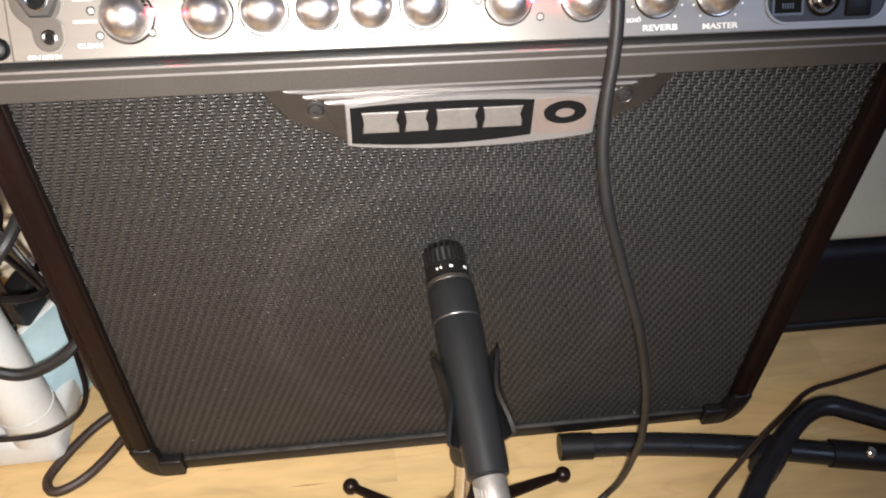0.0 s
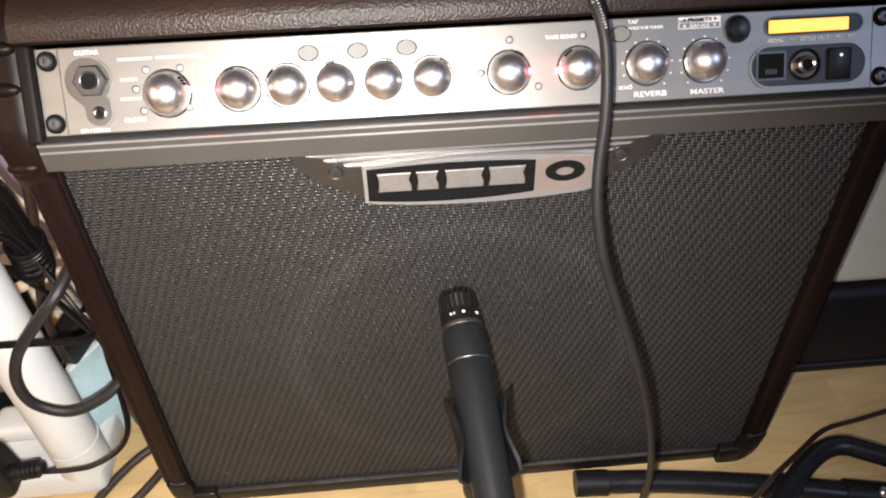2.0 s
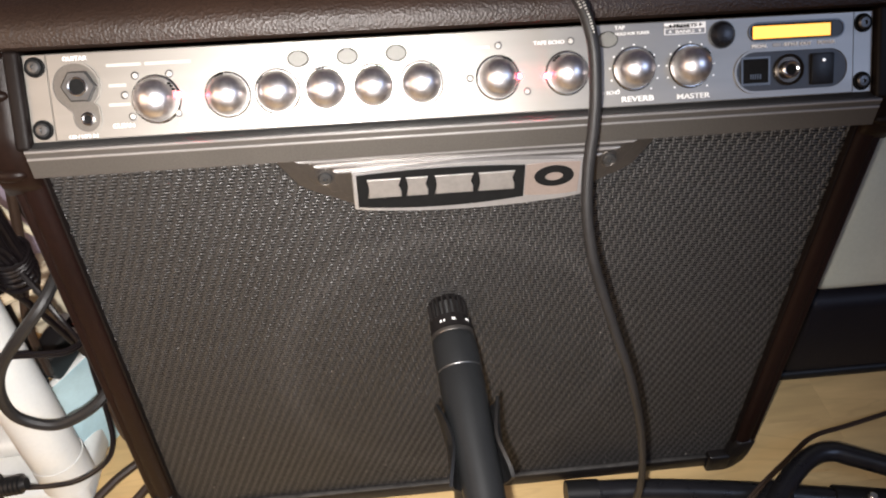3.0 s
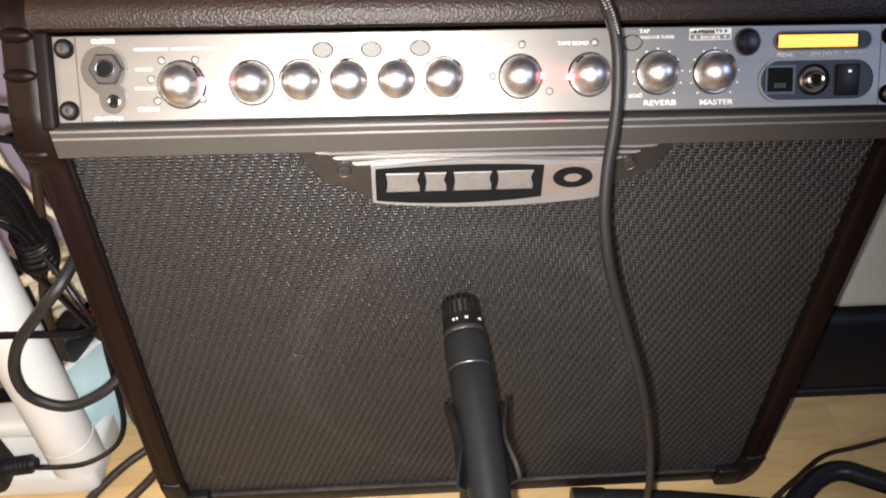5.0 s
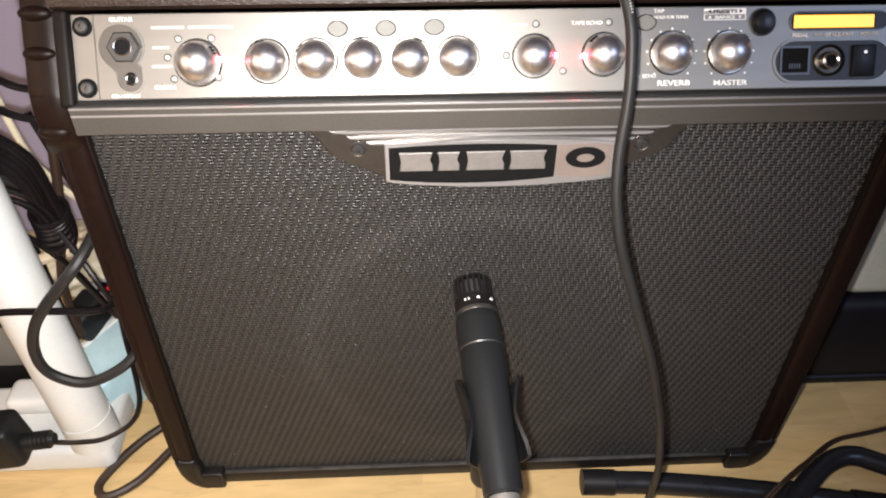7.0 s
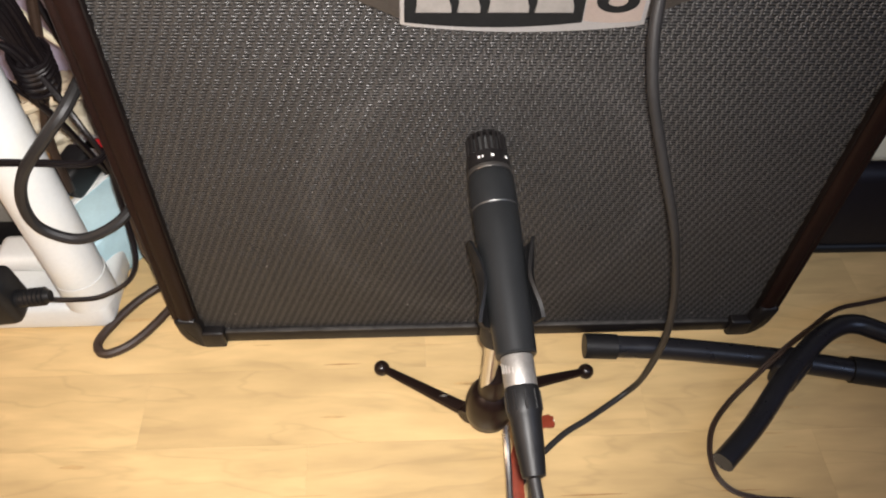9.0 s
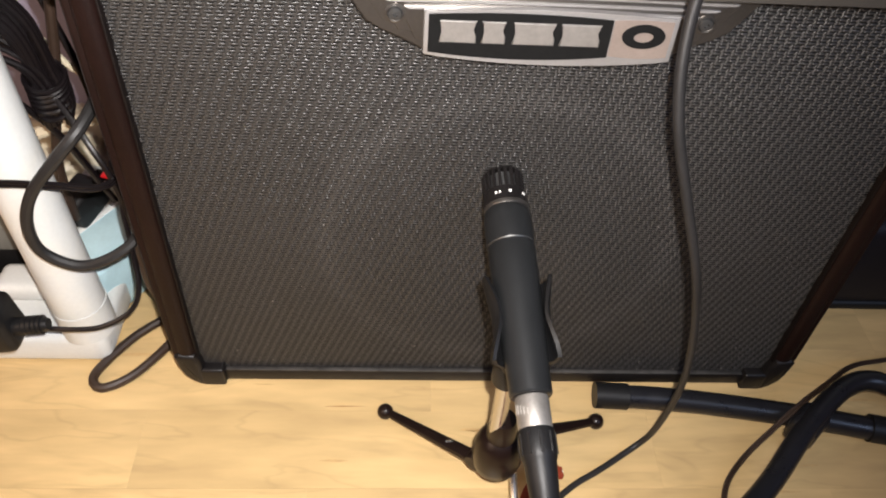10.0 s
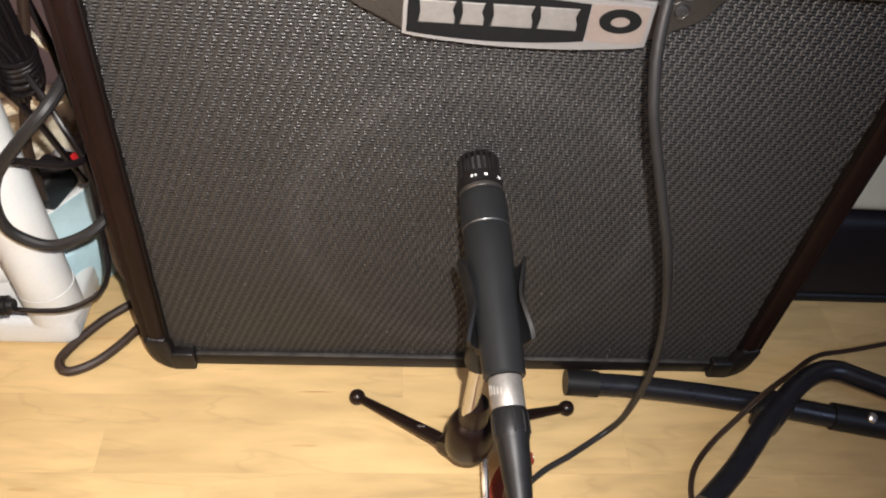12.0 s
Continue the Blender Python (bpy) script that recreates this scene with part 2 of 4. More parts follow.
def box(lo, hi, bevel=0.0, segs=2, m=None):
    bm = bmesh.new()
    bmesh.ops.create_cube(bm, size=1.0)
    size = [b - a for a, b in zip(lo, hi)]
    for v in bm.verts:
        v.co = Vector([(a + b) / 2 + c * s for a, b, c, s in zip(lo, hi, v.co, size)])
    if bevel:
        bmesh.ops.bevel(bm, geom=bm.edges[:], offset=bevel, segments=segs, affect="EDGES", profile=0.5)
    return put(bm, m) if m else bm


def lathe(profile, n=32, m=None):
    """A body of revolution about z from (radius, height) pairs, closed at both ends."""
    bm = bmesh.new()
    rings = []
    for r, h in profile:
        if r < 1e-6:
            rings.append([bm.verts.new((0, 0, h))])
        else:
            rings.append([bm.verts.new((r * math.cos(2 * math.pi * k / n), r * math.sin(2 * math.pi * k / n), h)) for k in range(n)])
    for a, b in zip(rings, rings[1:]):
        for k in range(n):
            q = [a[k % len(a)], a[(k + 1) % len(a)], b[(k + 1) % len(b)], b[k % len(b)]]
            q = list(dict.fromkeys(q))
            if len(q) > 2:
                bm.faces.new(q)
    for ring in (rings[0], rings[-1]):
        if len(ring) > 2:
            bm.faces.new(ring)
    return put(bm, m) if m else bm


def spline(points, step=0.004):
    """A smooth line through the points."""
    p = [Vector(q) for q in points]
    p = [2 * p[0] - p[1], *p, 2 * p[-1] - p[-2]]
    out = []
    for a, b, c, d in zip(p, p[1:], p[2:], p[3:]):
        n = max(2, int((c - b).length / step))
        for k in range(n):
            t = k / n
            out.append(0.5 * (2 * b + (c - a) * t + (2 * a - 5 * b + 4 * c - d) * t * t + (3 * b - a - 3 * c + d) * t ** 3))
    return out + [p[-2]]


def sweep(points, radius, n=10, step=0.004, flat=1.0, offset=(0, 0), bm=None, taper=None):
    """A tube along a smooth line; flat squeezes it across, offset moves it sideways."""
    line = spline(points, step)
    bm = bm or bmesh.new()
    rings, side = [], None
    for k, p in enumerate(line):
        ahead = (line[min(k + 1, len(line) - 1)] - line[max(k - 1, 0)]).normalized()
        if side is None:
            side = ahead.cross(Vector((0, 0, 1)) if abs(ahead.z) < 0.9 else Vector((1, 0, 0)))
        side = (side - ahead * side.dot(ahead)).normalized()
        up = side.cross(ahead)
        r = radius * (taper(k / (len(line) - 1)) if taper else 1.0)
        mid = p + side * offset[0] + up * offset[1]
        rings.append([bm.verts.new(mid + side * r * math.cos(2 * math.pi * j / n) + up * r * flat * math.sin(2 * math.pi * j / n)) for j in range(n)])
    for a, b in zip(rings, rings[1:]):
        for j in range(n):
            bm.faces.new((a[j], a[(j + 1) % n], b[(j + 1) % n], b[j]))
    bm.faces.new(rings[0]), bm.faces.new(rings[-1])
    return bm


def prism(outline, depth, bevel=0.0, m=None, segs=1):
    """A flat outline in x, y pushed up to z = depth."""
    bm = bmesh.new()
    low = [bm.verts.new((x, y, 0)) for x, y in outline]
    high = [bm.verts.new((x, y, depth)) for x, y in outline]
    n = len(outline)
    top = bm.faces.new(high)
    bm.faces.new(low[::-1])
    for k in range(n):
        bm.faces.new((low[k], low[(k + 1) % n], high[(k + 1) % n], high[k]))
    if bevel:
        bmesh.ops.bevel(bm, geom=list(top.edges), offset=bevel, segments=segs, affect="EDGES", profile=0.5)
    return put(bm, m) if m else bm


def stadium(x0, x1, y0, y1, n=12):
    """A slot with round ends."""
    r, cy = (y1 - y0) / 2, (y0 + y1) / 2
    left = [(x0 + r + r * math.cos(a), cy + r * math.sin(a)) for a in np.linspace(math.pi / 2, 3 * math.pi / 2, n)]
    right = [(x1 - r + r * math.cos(a), cy + r * math.sin(a)) for a in np.linspace(-math.pi / 2, math.pi / 2, n)]
    return left + right


def ring_prism(outer, inner, depth, m=None):
    """A raised rim between two outlines with as many points."""
    bm = bmesh.new()
    n = len(outer)
    rows = [[bm.verts.new((x, y, z)) for x, y in o] for o, z in ((outer, 0), (outer, depth), (inner, depth), (inner, 0))]
    for a, b in zip(rows, rows[1:] + rows[:1]):
        for k in range(n):
            bm.faces.new((a[k], a[(k + 1) % n], b[(k + 1) % n], b[k]))
    return put(bm, m) if m else bm


def along(a, b):
    """The pose whose z runs from a towards b, at a."""
    d = Vector(b) - Vector(a)
    return Matrix.Translation(a) @ d.to_track_quat("Z", "Y").to_matrix().to_4x4()


def letters(name, text, size, width, m, mat, parent, depth=0.0003):
    """Printed words with the built-in font, fitted to a width, centred on the pose."""
    cu = bpy.data.curves.new(name, "FONT")
    cu.body, cu.align_x, cu.align_y, cu.size, cu.extrude = text, "CENTER", "CENTER", size, depth
    cu.offset = size * 0.012
    tmp = bpy.data.objects.new(name, cu)
    me = bpy.data.meshes.new_from_object(tmp)
    bpy.data.objects.remove(tmp)
    xs = [v.co.x for v in me.vertices]
    k = width / (max(xs) - min(xs))
    mid = (max(xs) + min(xs)) / 2
    ys = [v.co.y for v in me.vertices]
    ky, my = size / (max(ys) - min(ys)), (max(ys) + min(ys)) / 2
    me.transform(m @ Matrix.Diagonal((k, ky, 1, 1)) @ Matrix.Translation((-mid, -my, 0)))
    me.name = name
    return mesh_part(name, me, mat, parent, smooth=0)


# ---- the room ----
def slab(name, lo, hi, mat, label, category):
    ob = part(name, box(lo, hi), mat)
    return tagged(ob, label, category, kind="structure")


floor = slab("floor", (-1.6, -1.6, -0.05), (1.6, 0.36, -0.004), JOINT, "pale maple laminate floor with fine strip joints", "floor")
wall = slab("wall_north", (-1.6, 0.35, -0.05), (1.6, 0.46, 2.5), PAINT, "pale lilac painted wall behind the amplifier", "wall")
slab("wall_south", (-1.6, -1.7, -0.05), (1.6, -1.6, 2.5), PAINT, "pale lilac painted wall", "wall")
slab("wall_west", (-1.7, -1.7, -0.05), (-1.6, 0.46, 2.5), PAINT, "pale lilac painted wall", "wall")
slab("wall_east", (1.6, -1.7, -0.05), (1.7, 0.46, 2.5), PAINT, "pale lilac painted wall", "wall")
slab("ceiling", (-1.7, -1.7, 2.5), (1.7, 0.46, 2.6), PAINT, "pale lilac painted ceiling", "ceiling")

# ---- the amplifier ----
amp = thing("guitar_amplifier", (0, 0.13, 0), "brown-black vinyl guitar combo amplifier with silver control panel and woven grille", "amplifier")

# the front edge of the sides runs upright, then leans back beside the panel
SIDE = [(0.255, 0.038), (-0.006, 0.038), (-0.006, 0.380), (0.010, 0.402), (0.024, 0.426), (0.032, 0.438), (0.042, 0.445), (0.056, 0.448), (0.255, 0.448)]


def side_pose(x):
    return Matrix(((0, 0, 1, x), (1, 0, 0, 0), (0, 1, 0, 0), (0, 0, 0, 1)))


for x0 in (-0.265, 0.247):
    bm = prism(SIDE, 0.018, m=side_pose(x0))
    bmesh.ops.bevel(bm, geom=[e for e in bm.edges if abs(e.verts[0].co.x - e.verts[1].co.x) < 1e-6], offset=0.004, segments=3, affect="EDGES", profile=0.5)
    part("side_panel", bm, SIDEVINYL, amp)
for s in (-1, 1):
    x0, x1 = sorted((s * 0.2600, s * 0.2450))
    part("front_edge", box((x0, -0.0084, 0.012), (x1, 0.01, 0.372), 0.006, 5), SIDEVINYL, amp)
    x0, x1 = sorted((s * 0.2452, s * 0.2436))
    part("edge_piping", box((x0, -0.0055, 0.012), (x1, 0.01, 0.389), 0.0007, 2), PIPING, amp, "black edge piping round the grille")

# top slab with a wide rolled front edge above the panel
TOP = [(0.255, 0.4335), (0.010, 0.4335), (0.0065, 0.437), (0.0075, 0.443), (0.012, 0.449), (0.020, 0.4535), (0.032, 0.456), (0.255, 0.456)]
part("top_panel", prism(TOP, 0.494, m=side_pose(-0.247)), TOLEX, amp, "brown-black grained vinyl top with a rolled front edge")
part("bottom_panel", box((-0.247, 0.004, 0.006), (0.247, 0.255, 0.024), 0.002), TOLEX, amp)
part("back_panel", box((-0.247, 0.240, 0.024), (0.247, 0.252, 0.4335)), TOLEX, amp)
part("bottom_rail", box((-0.2415, -0.006, 0.004), (0.2415, 0.010, 0.0175), 0.002), PLASTIC, amp, "black plastic rail under the grille")
# The lighter grey holds the rail's edge highlight as well as its dust.
part("rail_ridge", box((-0.2235, -0.0056, 0.0165), (0.2235, -0.0020, 0.0183), 0.0006, 2), RAILEDGE, amp, "dusty upper edge of the bottom rail, its highlight put into the grey")
part("baffle", box((-0.2475, 0.0, 0.012), (0.2475, 0.014, 0.372)), CLOTH, amp, "black backing behind the grille cloth")


def grille():
    """Grey threads that float over the dark cloth in leaning columns, with ribs of upright thread between them."""
    dx, dz, length, half, face = 0.0063, 0.00222, 0.0046, 0.00066, -0.0006
    rows, cols = int(0.3545 / dz), int(0.4865 / dx) + 1
    rnd = np.random.RandomState(3)
    floats, ribs = ([], []), ([], [])

    def within(x):
        return min(0.2434, max(-0.2434, x))

    def patch(store, rings):
        verts, faces = store
        n, w = len(verts), len(rings[0])
        for r in rings:
            verts.extend(r)
        for k in range(len(rings) - 1):
            for i in range(w - 1):
                a = n + w * k + i
                faces.append((a, a + w, a + w + 1, a + 1))

    for j in range(rows):
        z = 0.0175 + j * dz
        shift = (j * 0.145 + (0.20 if j % 2 else 0.0)) % 1.0
        for i in range(-1, cols):
            x = -0.2432 + (i + shift) * dx
            jz, lift = rnd.normal(0, 0.00007), rnd.uniform(0.0007, 0.0009)
            ln = length * rnd.uniform(0.86, 1.10)
            gap = dx - length
            if x + ln > -0.2430 and x < 0.2430:
                rings = []
                for u, h in ((0, 0.0), (0.08, 0.95), (0.25, 1.0), (0.62, 0.52), (1, 0.0)):
                    w = half * (0.72 + 0.28 * h)
                    rings.append([(within(x + ln * u), face - lift * h * g, z + jz + q * w) for q, g in ((-1, 0.25), (0, 1.0), (1, 0.25))])
                patch(floats, rings)
            x += length - 0.0002
            if x + gap > -0.2430 and x < 0.2430:
                high = rnd.uniform(0.0005, 0.0008)
                lean = 0.145 * dx
                rings = []
                for v in (0.0, 0.6, 1.0):
                    x0, bulge = x + lean * (v - 0.5), 1.0 if v == 0.6 else 0.55
                    rings.append([(within(x0 + (gap + 0.0004) * u), face - high * g * bulge, z + dz * (v - 0.5)) for u, g in ((0, 0.0), (0.22, 1.0), (0.6, 0.8), (1, 0.0))])
                patch(ribs, rings)
    for name, (verts, faces), mat, label in (("grille_cloth", floats, THREAD, "grey and black woven grille cloth"), ("upright_threads", ribs, WARP, "dark grey upright cloth threads")):
        me = bpy.data.meshes.new(name)
        me.from_pydata(verts, [], faces)
        mesh_part(name, me, mat, amp, label, "stuff", smooth=80)


grille()

# trim bar between panel and grille, with two raised lines
BARP = [(0.0, 0.3728), (-0.020, 0.3728), (-0.021, 0.3736), (-0.021, 0.3902), (-0.0205, 0.3908), (0.0, 0.3908)]
bar = part("trim_bar", prism(BARP, 0.483, m=side_pose(-0.2415)), BAR, amp, "grey satin metal trim bar")
# A dark strip on the bar's top paints in the shade below the panel.
part("bar_slot", box((-0.2415, -0.0198, 0.3895), (0.2415, -0.006, 0.3914)), GREYMETAL, bar, "dark strip painting the shade of the slot under the panel")
for z in (0.3902, 0.3856):
    part("bar_line", box((-0.2413, -0.0218, z - 0.0006), (0.2413, -0.020, z + 0.0006), 0.0004, 2), SILVER, bar, "bright raised line")

# the control panel leans back; u runs along it, v up it, h out of it
LEAN = math.atan(0.6)
PM = Matrix(((1, 0, 0, 0), (0, math.sin(LEAN), -math.cos(LEAN), 0), (0, math.cos(LEAN), math.sin(LEAN), 0.42), (0, 0, 0, 1)))


def on_panel(u, v, h=0.0):
    return PM @ Matrix.Translation((u / 1000, v / 1000, h))


def mm(points):
    return [(u / 1000, v / 1000) for u, v in points]


def circle(u, v, r, n=24, ry=None):
    return [(u + r * math.cos(2 * math.pi * k / n), v + (ry or r) * math.sin(2 * math.pi * k / n)) for k in range(n)]


panel = part("control_panel", prism(mm([(-225, -31.5), (225, -31.5), (225, 14.5), (-225, 14.5)]), 0.003, 0.0006, on_panel(0, 0, -0.003)), PANEL, amp, "brushed silver control panel")
part("panel_shadow_gap", box((-0.2415, -0.031, -0.006), (0.2415, -0.0312, -0.0035), m=PM), RECESS, amp)
part("panel_backing", box((-0.2415, -0.033, -0.012), (0.2415, 0.015, -0.0065), m=PM), RECESS, amp)
for u0, u1 in ((-237.5, -225.5), (225.5, 237.5)):
    ear = part("panel_ear", prism(mm([(u0, -31.5), (u1, -31.5), (u1, 14.5), (u0, 14.5)]), 0.002, 0.0004, on_panel(0, 0, -0.0035)), PANEL, amp)
for u0, u1 in ((-246.0, -237.8), (237.8, 246.0)):
    part("panel_edge_band", box((u0 / 1000, -0.036, -0.010), (u1 / 1000, 0.017, 0.0030), 0.0026, 4, PM), PIPING, amp, "black rounded band beside the control panel")
for u in (-231.4, 231.2):
    for v in (8, -25):
        cup = part("screw_recess", lathe([(0.0054, -0.001), (0.0054, 0.0002), (0.0047, 0.0007), (0.0040, 0.0002), (0, 0.0001)], 20, on_panel(u, v, -0.0012)), RECESS, amp)
        part("screw", lathe([(0.0036, 0), (0.0036, 0.0012), (0.0028, 0.0020), (0.0012, 0.0022), (0.0010, 0.0010), (0, 0.0009)], 16, on_panel(u, v, -0.0008)), GREYMETAL, cup, "dark steel cross-head screw")

# guitar input: a keyhole recess with a large and a small socket
key = [(-211.0 + 12.8 * math.cos(a), -2.9 + 12.8 * math.sin(a)) for a in np.linspace(-0.80, math.pi + 0.75, 26)]
key += [(-214.6, -17), (-214.4, -20.8)] + [(-207.0 + 7.4 * math.cos(a), -20.9 + 7.4 * math.sin(a)) for a in np.linspace(math.pi + 0.2, 2 * math.pi - 0.2, 12)] + [(-199.6, -20.0), (-199.9, -14.5)]
cx, cy = -208.5, -10
inner = [(cx + (u - cx) * 0.93, cy + (v - cy) * 0.95) for u, v in key]
sock = part("input_recess", prism(mm(key), 0.0004, m=on_panel(0, 0, 0.0)), BAR, amp, "keyhole-shaped grey input recess")
part("recess_rim", ring_prism(mm(key), mm(inner), 0.0011, on_panel(0, 0, 0.0)), PANEL, sock)
part("hex_nut", lathe([(0.0090, 0), (0.0090, 0.003), (0.0082, 0.0036), (0.0055, 0.0036)], 6, on_panel(-208.8, -3.5, 0.0006)), GREYMETAL, sock, "grey hexagonal nut")
part("socket_sleeve", lathe([(0.0050, 0.003), (0.0050, 0.0046), (0.0046, 0.0050), (0.0041, 0.0047), (0.0041, 0.001), (0, 0.001)], 24, on_panel(-208.8, -3.5, 0.0006)), STEEL, sock, "steel jack socket sleeve")
part("socket_hole", lathe([(0.0041, 0.0), (0.0041, 0.0040), (0, 0.0040)], 20, on_panel(-208.8, -3.5, 0.0006)), RECESS, sock)
part("small_socket", lathe([(0.0036, 0), (0.0036, 0.0016), (0.0028, 0.002), (0.002, 0.0016), (0.002, 0.0008), (0, 0.0008)], 20, on_panel(-206.4, -20.5, 0.0004)), STEEL, sock)
part("small_hole", lathe([(0.0019, 0.0), (0.0019, 0.0013), (0, 0.0013)], 16, on_panel(-206.4, -20.5, 0.0004)), RECESS, sock)


def knob(u, v, r, turn):
    """A dark chrome dome with a fluted skirt and a small pointer notch."""
    m = on_panel(u, v, 0.0)
    dome = [(r * 0.98, 0.0), (r, 0.0012), (r * 0.985, 0.004)] + [(r * 0.96 * math.cos(a), 0.0045 + r * 0.86 * math.sin(a)) for a in np.linspace(0.08, math.pi / 2 - 0.04, 12)] + [(0, 0.0045 + r * 0.861)]
    body = part("knob", lathe(dome, 36, m), CHROME, amp, "dark chrome domed control knob")
    part("knob_gap", lathe([(r * 1.13, 0), (r * 1.13, 0.0003), (r * 1.09, 0.0003), (r * 1.05, 0.0001)], 36, m), RECESS, body)
    part("knob_skirt", lathe([(r * 1.09, 0), (r * 1.09, 0.0008), (r * 1.05, 0.0012), (r * 0.9, 0.0012)], 36, m), STEEL, body, "bright steel ring under the knob")
    for k in range(3):
        a = turn + (k - 1) * 0.16
        part("knob_notch", box((-0.0006, r * 0.86, 0.003), (0.0006, r * 1.03, 0.0065), 0.0002, 1, m @ Matrix.Rotation(a, 4, "Z")), RECESS, body)


for (u, v), r, turn in zip([(-169.9, -12.2), (-132.0, -12.0), (-105.3, -11.8), (-79.1, -11.9), (-53.0, -12.0), (-26.5, -11.8), (16.4, -11.3), (55.7, -11.0), (94.4, -10.7), (127.3, -10.9)],
                           [0.0116] + [0.0110] * 9, [-1.0, 0.3, 0.9, 0.2, -0.4, -0.7, -0.5, 0.7, -0.9, -0.8]):
    knob(u, v, r, turn)

for u, v in [(-179.8, 0.7), (-161.8, 0.8), (-186.2, -9.1), (-183.4, -20.7), (-159.2, -20.2), (0.8, -10.8), (32.7, -19.7), (17.4, 6.1), (58.4, 6.5)]:
    rim = part("indicator_rim", lathe([(0.0021, 0), (0.0021, 0.0006), (0.0017, 0.0008), (0.0015, 0.0004)], 18, on_panel(u, v)), GREYMETAL, amp)
    part("indicator_lens", lathe([(0.0015, 0.0), (0.0015, 0.0005), (0.001, 0.0010), (0, 0.0012)], 14, on_panel(u, v)), CLEAR, rim)
for u, v in ((-157.6, -10.6), (28.0, -11.2), (44.2, -11.8)):
    part("lit_indicator", lathe([(0.0015, 0.0), (0.0015, 0.0026), (0.0010, 0.0036), (0, 0.0038)], 14, on_panel(u, v)), RED, amp, "small lit red indicator")
for u, v in ((-92.7, 4.9), (-66.1, 4.8), (-39.3, 5.1), (79.6, 6.0)):
    part("oval_button", prism(mm(circle(u, v, 5.5, 28, 4.1)), 0.0012, 0.0005, on_panel(0, 0)), GREYBTN, amp, "grey oval push button")
    part("button_rim", ring_prism(mm(circle(u, v, 5.9, 28, 4.5)), mm(circle(u, v, 5.5, 28, 4.1)), 0.0006, on_panel(0, 0)), RECESS, amp)
part("oval_emblem", ring_prism(mm(circle(-16, 10.7, 13.2, 40, 2.9)), mm(circle(-16, 10.7, 12.7, 40, 2.4)), 0.0003, on_panel(0, 0)), PRINT, amp, "white oval outline emblem")
part("emblem_bar", prism(mm([(-24, 10), (-8, 10), (-8, 11.4), (-24, 11.4)]), 0.0003, m=on_panel(0, 0)), PRINT, amp)

for text, u, v, w, h in (("GUITAR", -209.7, 11.4, 12.6, 2.3), ("CD / MP3 IN", -210.3, -29.6, 15.2, 1.9), ("CLEAN", -188.6, -25.1, 11.2, 2.2),
                         ("TAPE ECHO", 46.0, 6.3, 17.6, 2.0), ("TAP", 86.6, 12.2, 6.0, 2.1), ("HOLD FOR TUNER", 93.8, 8.8, 19.8, 1.7),
                         ("REVERB", 96.2, -27.4, 18.6, 3.0), ("MASTER", 129.0, -27.7, 19.4, 3.0), ("ECHO", 82.0, -23.3, 7.4, 2.0),
                         ("BANKS", 124.4, 8.4, 11.0, 1.7), ("PEDAL", 168.3, -2.1, 9.2, 2.0), ("-STYLE OUT", 190.6, -1.9, 17.2, 2.0), ("POWER", 208.4, -1.8, 10.4, 2.0)):
    letters("printed_word", text, h / 1000, w / 1000, on_panel(u, v, 0.0004), PRINT, amp)
# Unread words; the glare over most of them is toned into the grey.
for u0, u1, v in ((-194, -176, 6.8), (-174, -150, 6.8), (-195, -184, -13.9), (-194, -185, -3.8), (-159.3, -148.2, -25.5), (-140, -127.7, -28.6), (-155, -146, -13),
                  (2, 12.5, 5.6), (112.6, 127, 10.9), (176.2, 180.8, -1.9), (68.5, 77, -23.3), (-112, -99, -28.6), (-84, -74, -28.6)):
    part("worn_print", box((u0 / 1000, (v - 0.8) / 1000, 0.0001), (u1 / 1000, (v + 0.8) / 1000, 0.0004), m=PM), GREYPRINT, amp, "unreadable print with panel glare toned into its grey")
outer = mm([(112.4, 6.8), (136.4, 6.8), (136.4, 13.2), (112.4, 13.2)])
part("preset_frame", ring_prism(outer, mm([(112.9, 7.2), (135.9, 7.2), (135.9, 9.9), (112.9, 9.9)]), 0.0004, on_panel(0, 0)), PRINT, amp, "white preset label frame")
letters("printed_word", "PRESETS", 0.0018, 0.0135, on_panel(124.4, 11.6, 0.0006), RECESS, amp)
for u, v, a in ((115.5, 11.6, 90), (133.3, 11.6, -90)):
    part("arrow_mark", prism([(-0.0009, -0.0007), (0.0009, -0.0007), (0, 0.001)], 0.0006, m=on_panel(u, v, 0.0002) @ Matrix.Rotation(radians(a), 4, "Z")), RECESS, amp)
for u, v, a in ((115.8, 8.5, 0), (133.0, 8.5, 180)):
    part("arrow_mark", prism([(-0.0009, -0.0007), (0.0009, -0.0007), (0, 0.001)], 0.0005, m=on_panel(u, v, 0.0) @ Matrix.Rotation(radians(a), 4, "Z")), PRINT, amp)
for u, v in ((94.6, -11.7), (127.5, -11.9)):
    for k in range(11):
        a = math.pi / 2 + (k - 5) * 0.48
        part("scale_dot", prism(circle(0, 0, 0.00055, 10), 0.0003, m=on_panel(u + 14.2 * math.cos(a), v + 14.2 * math.sin(a))), PRINT, amp)

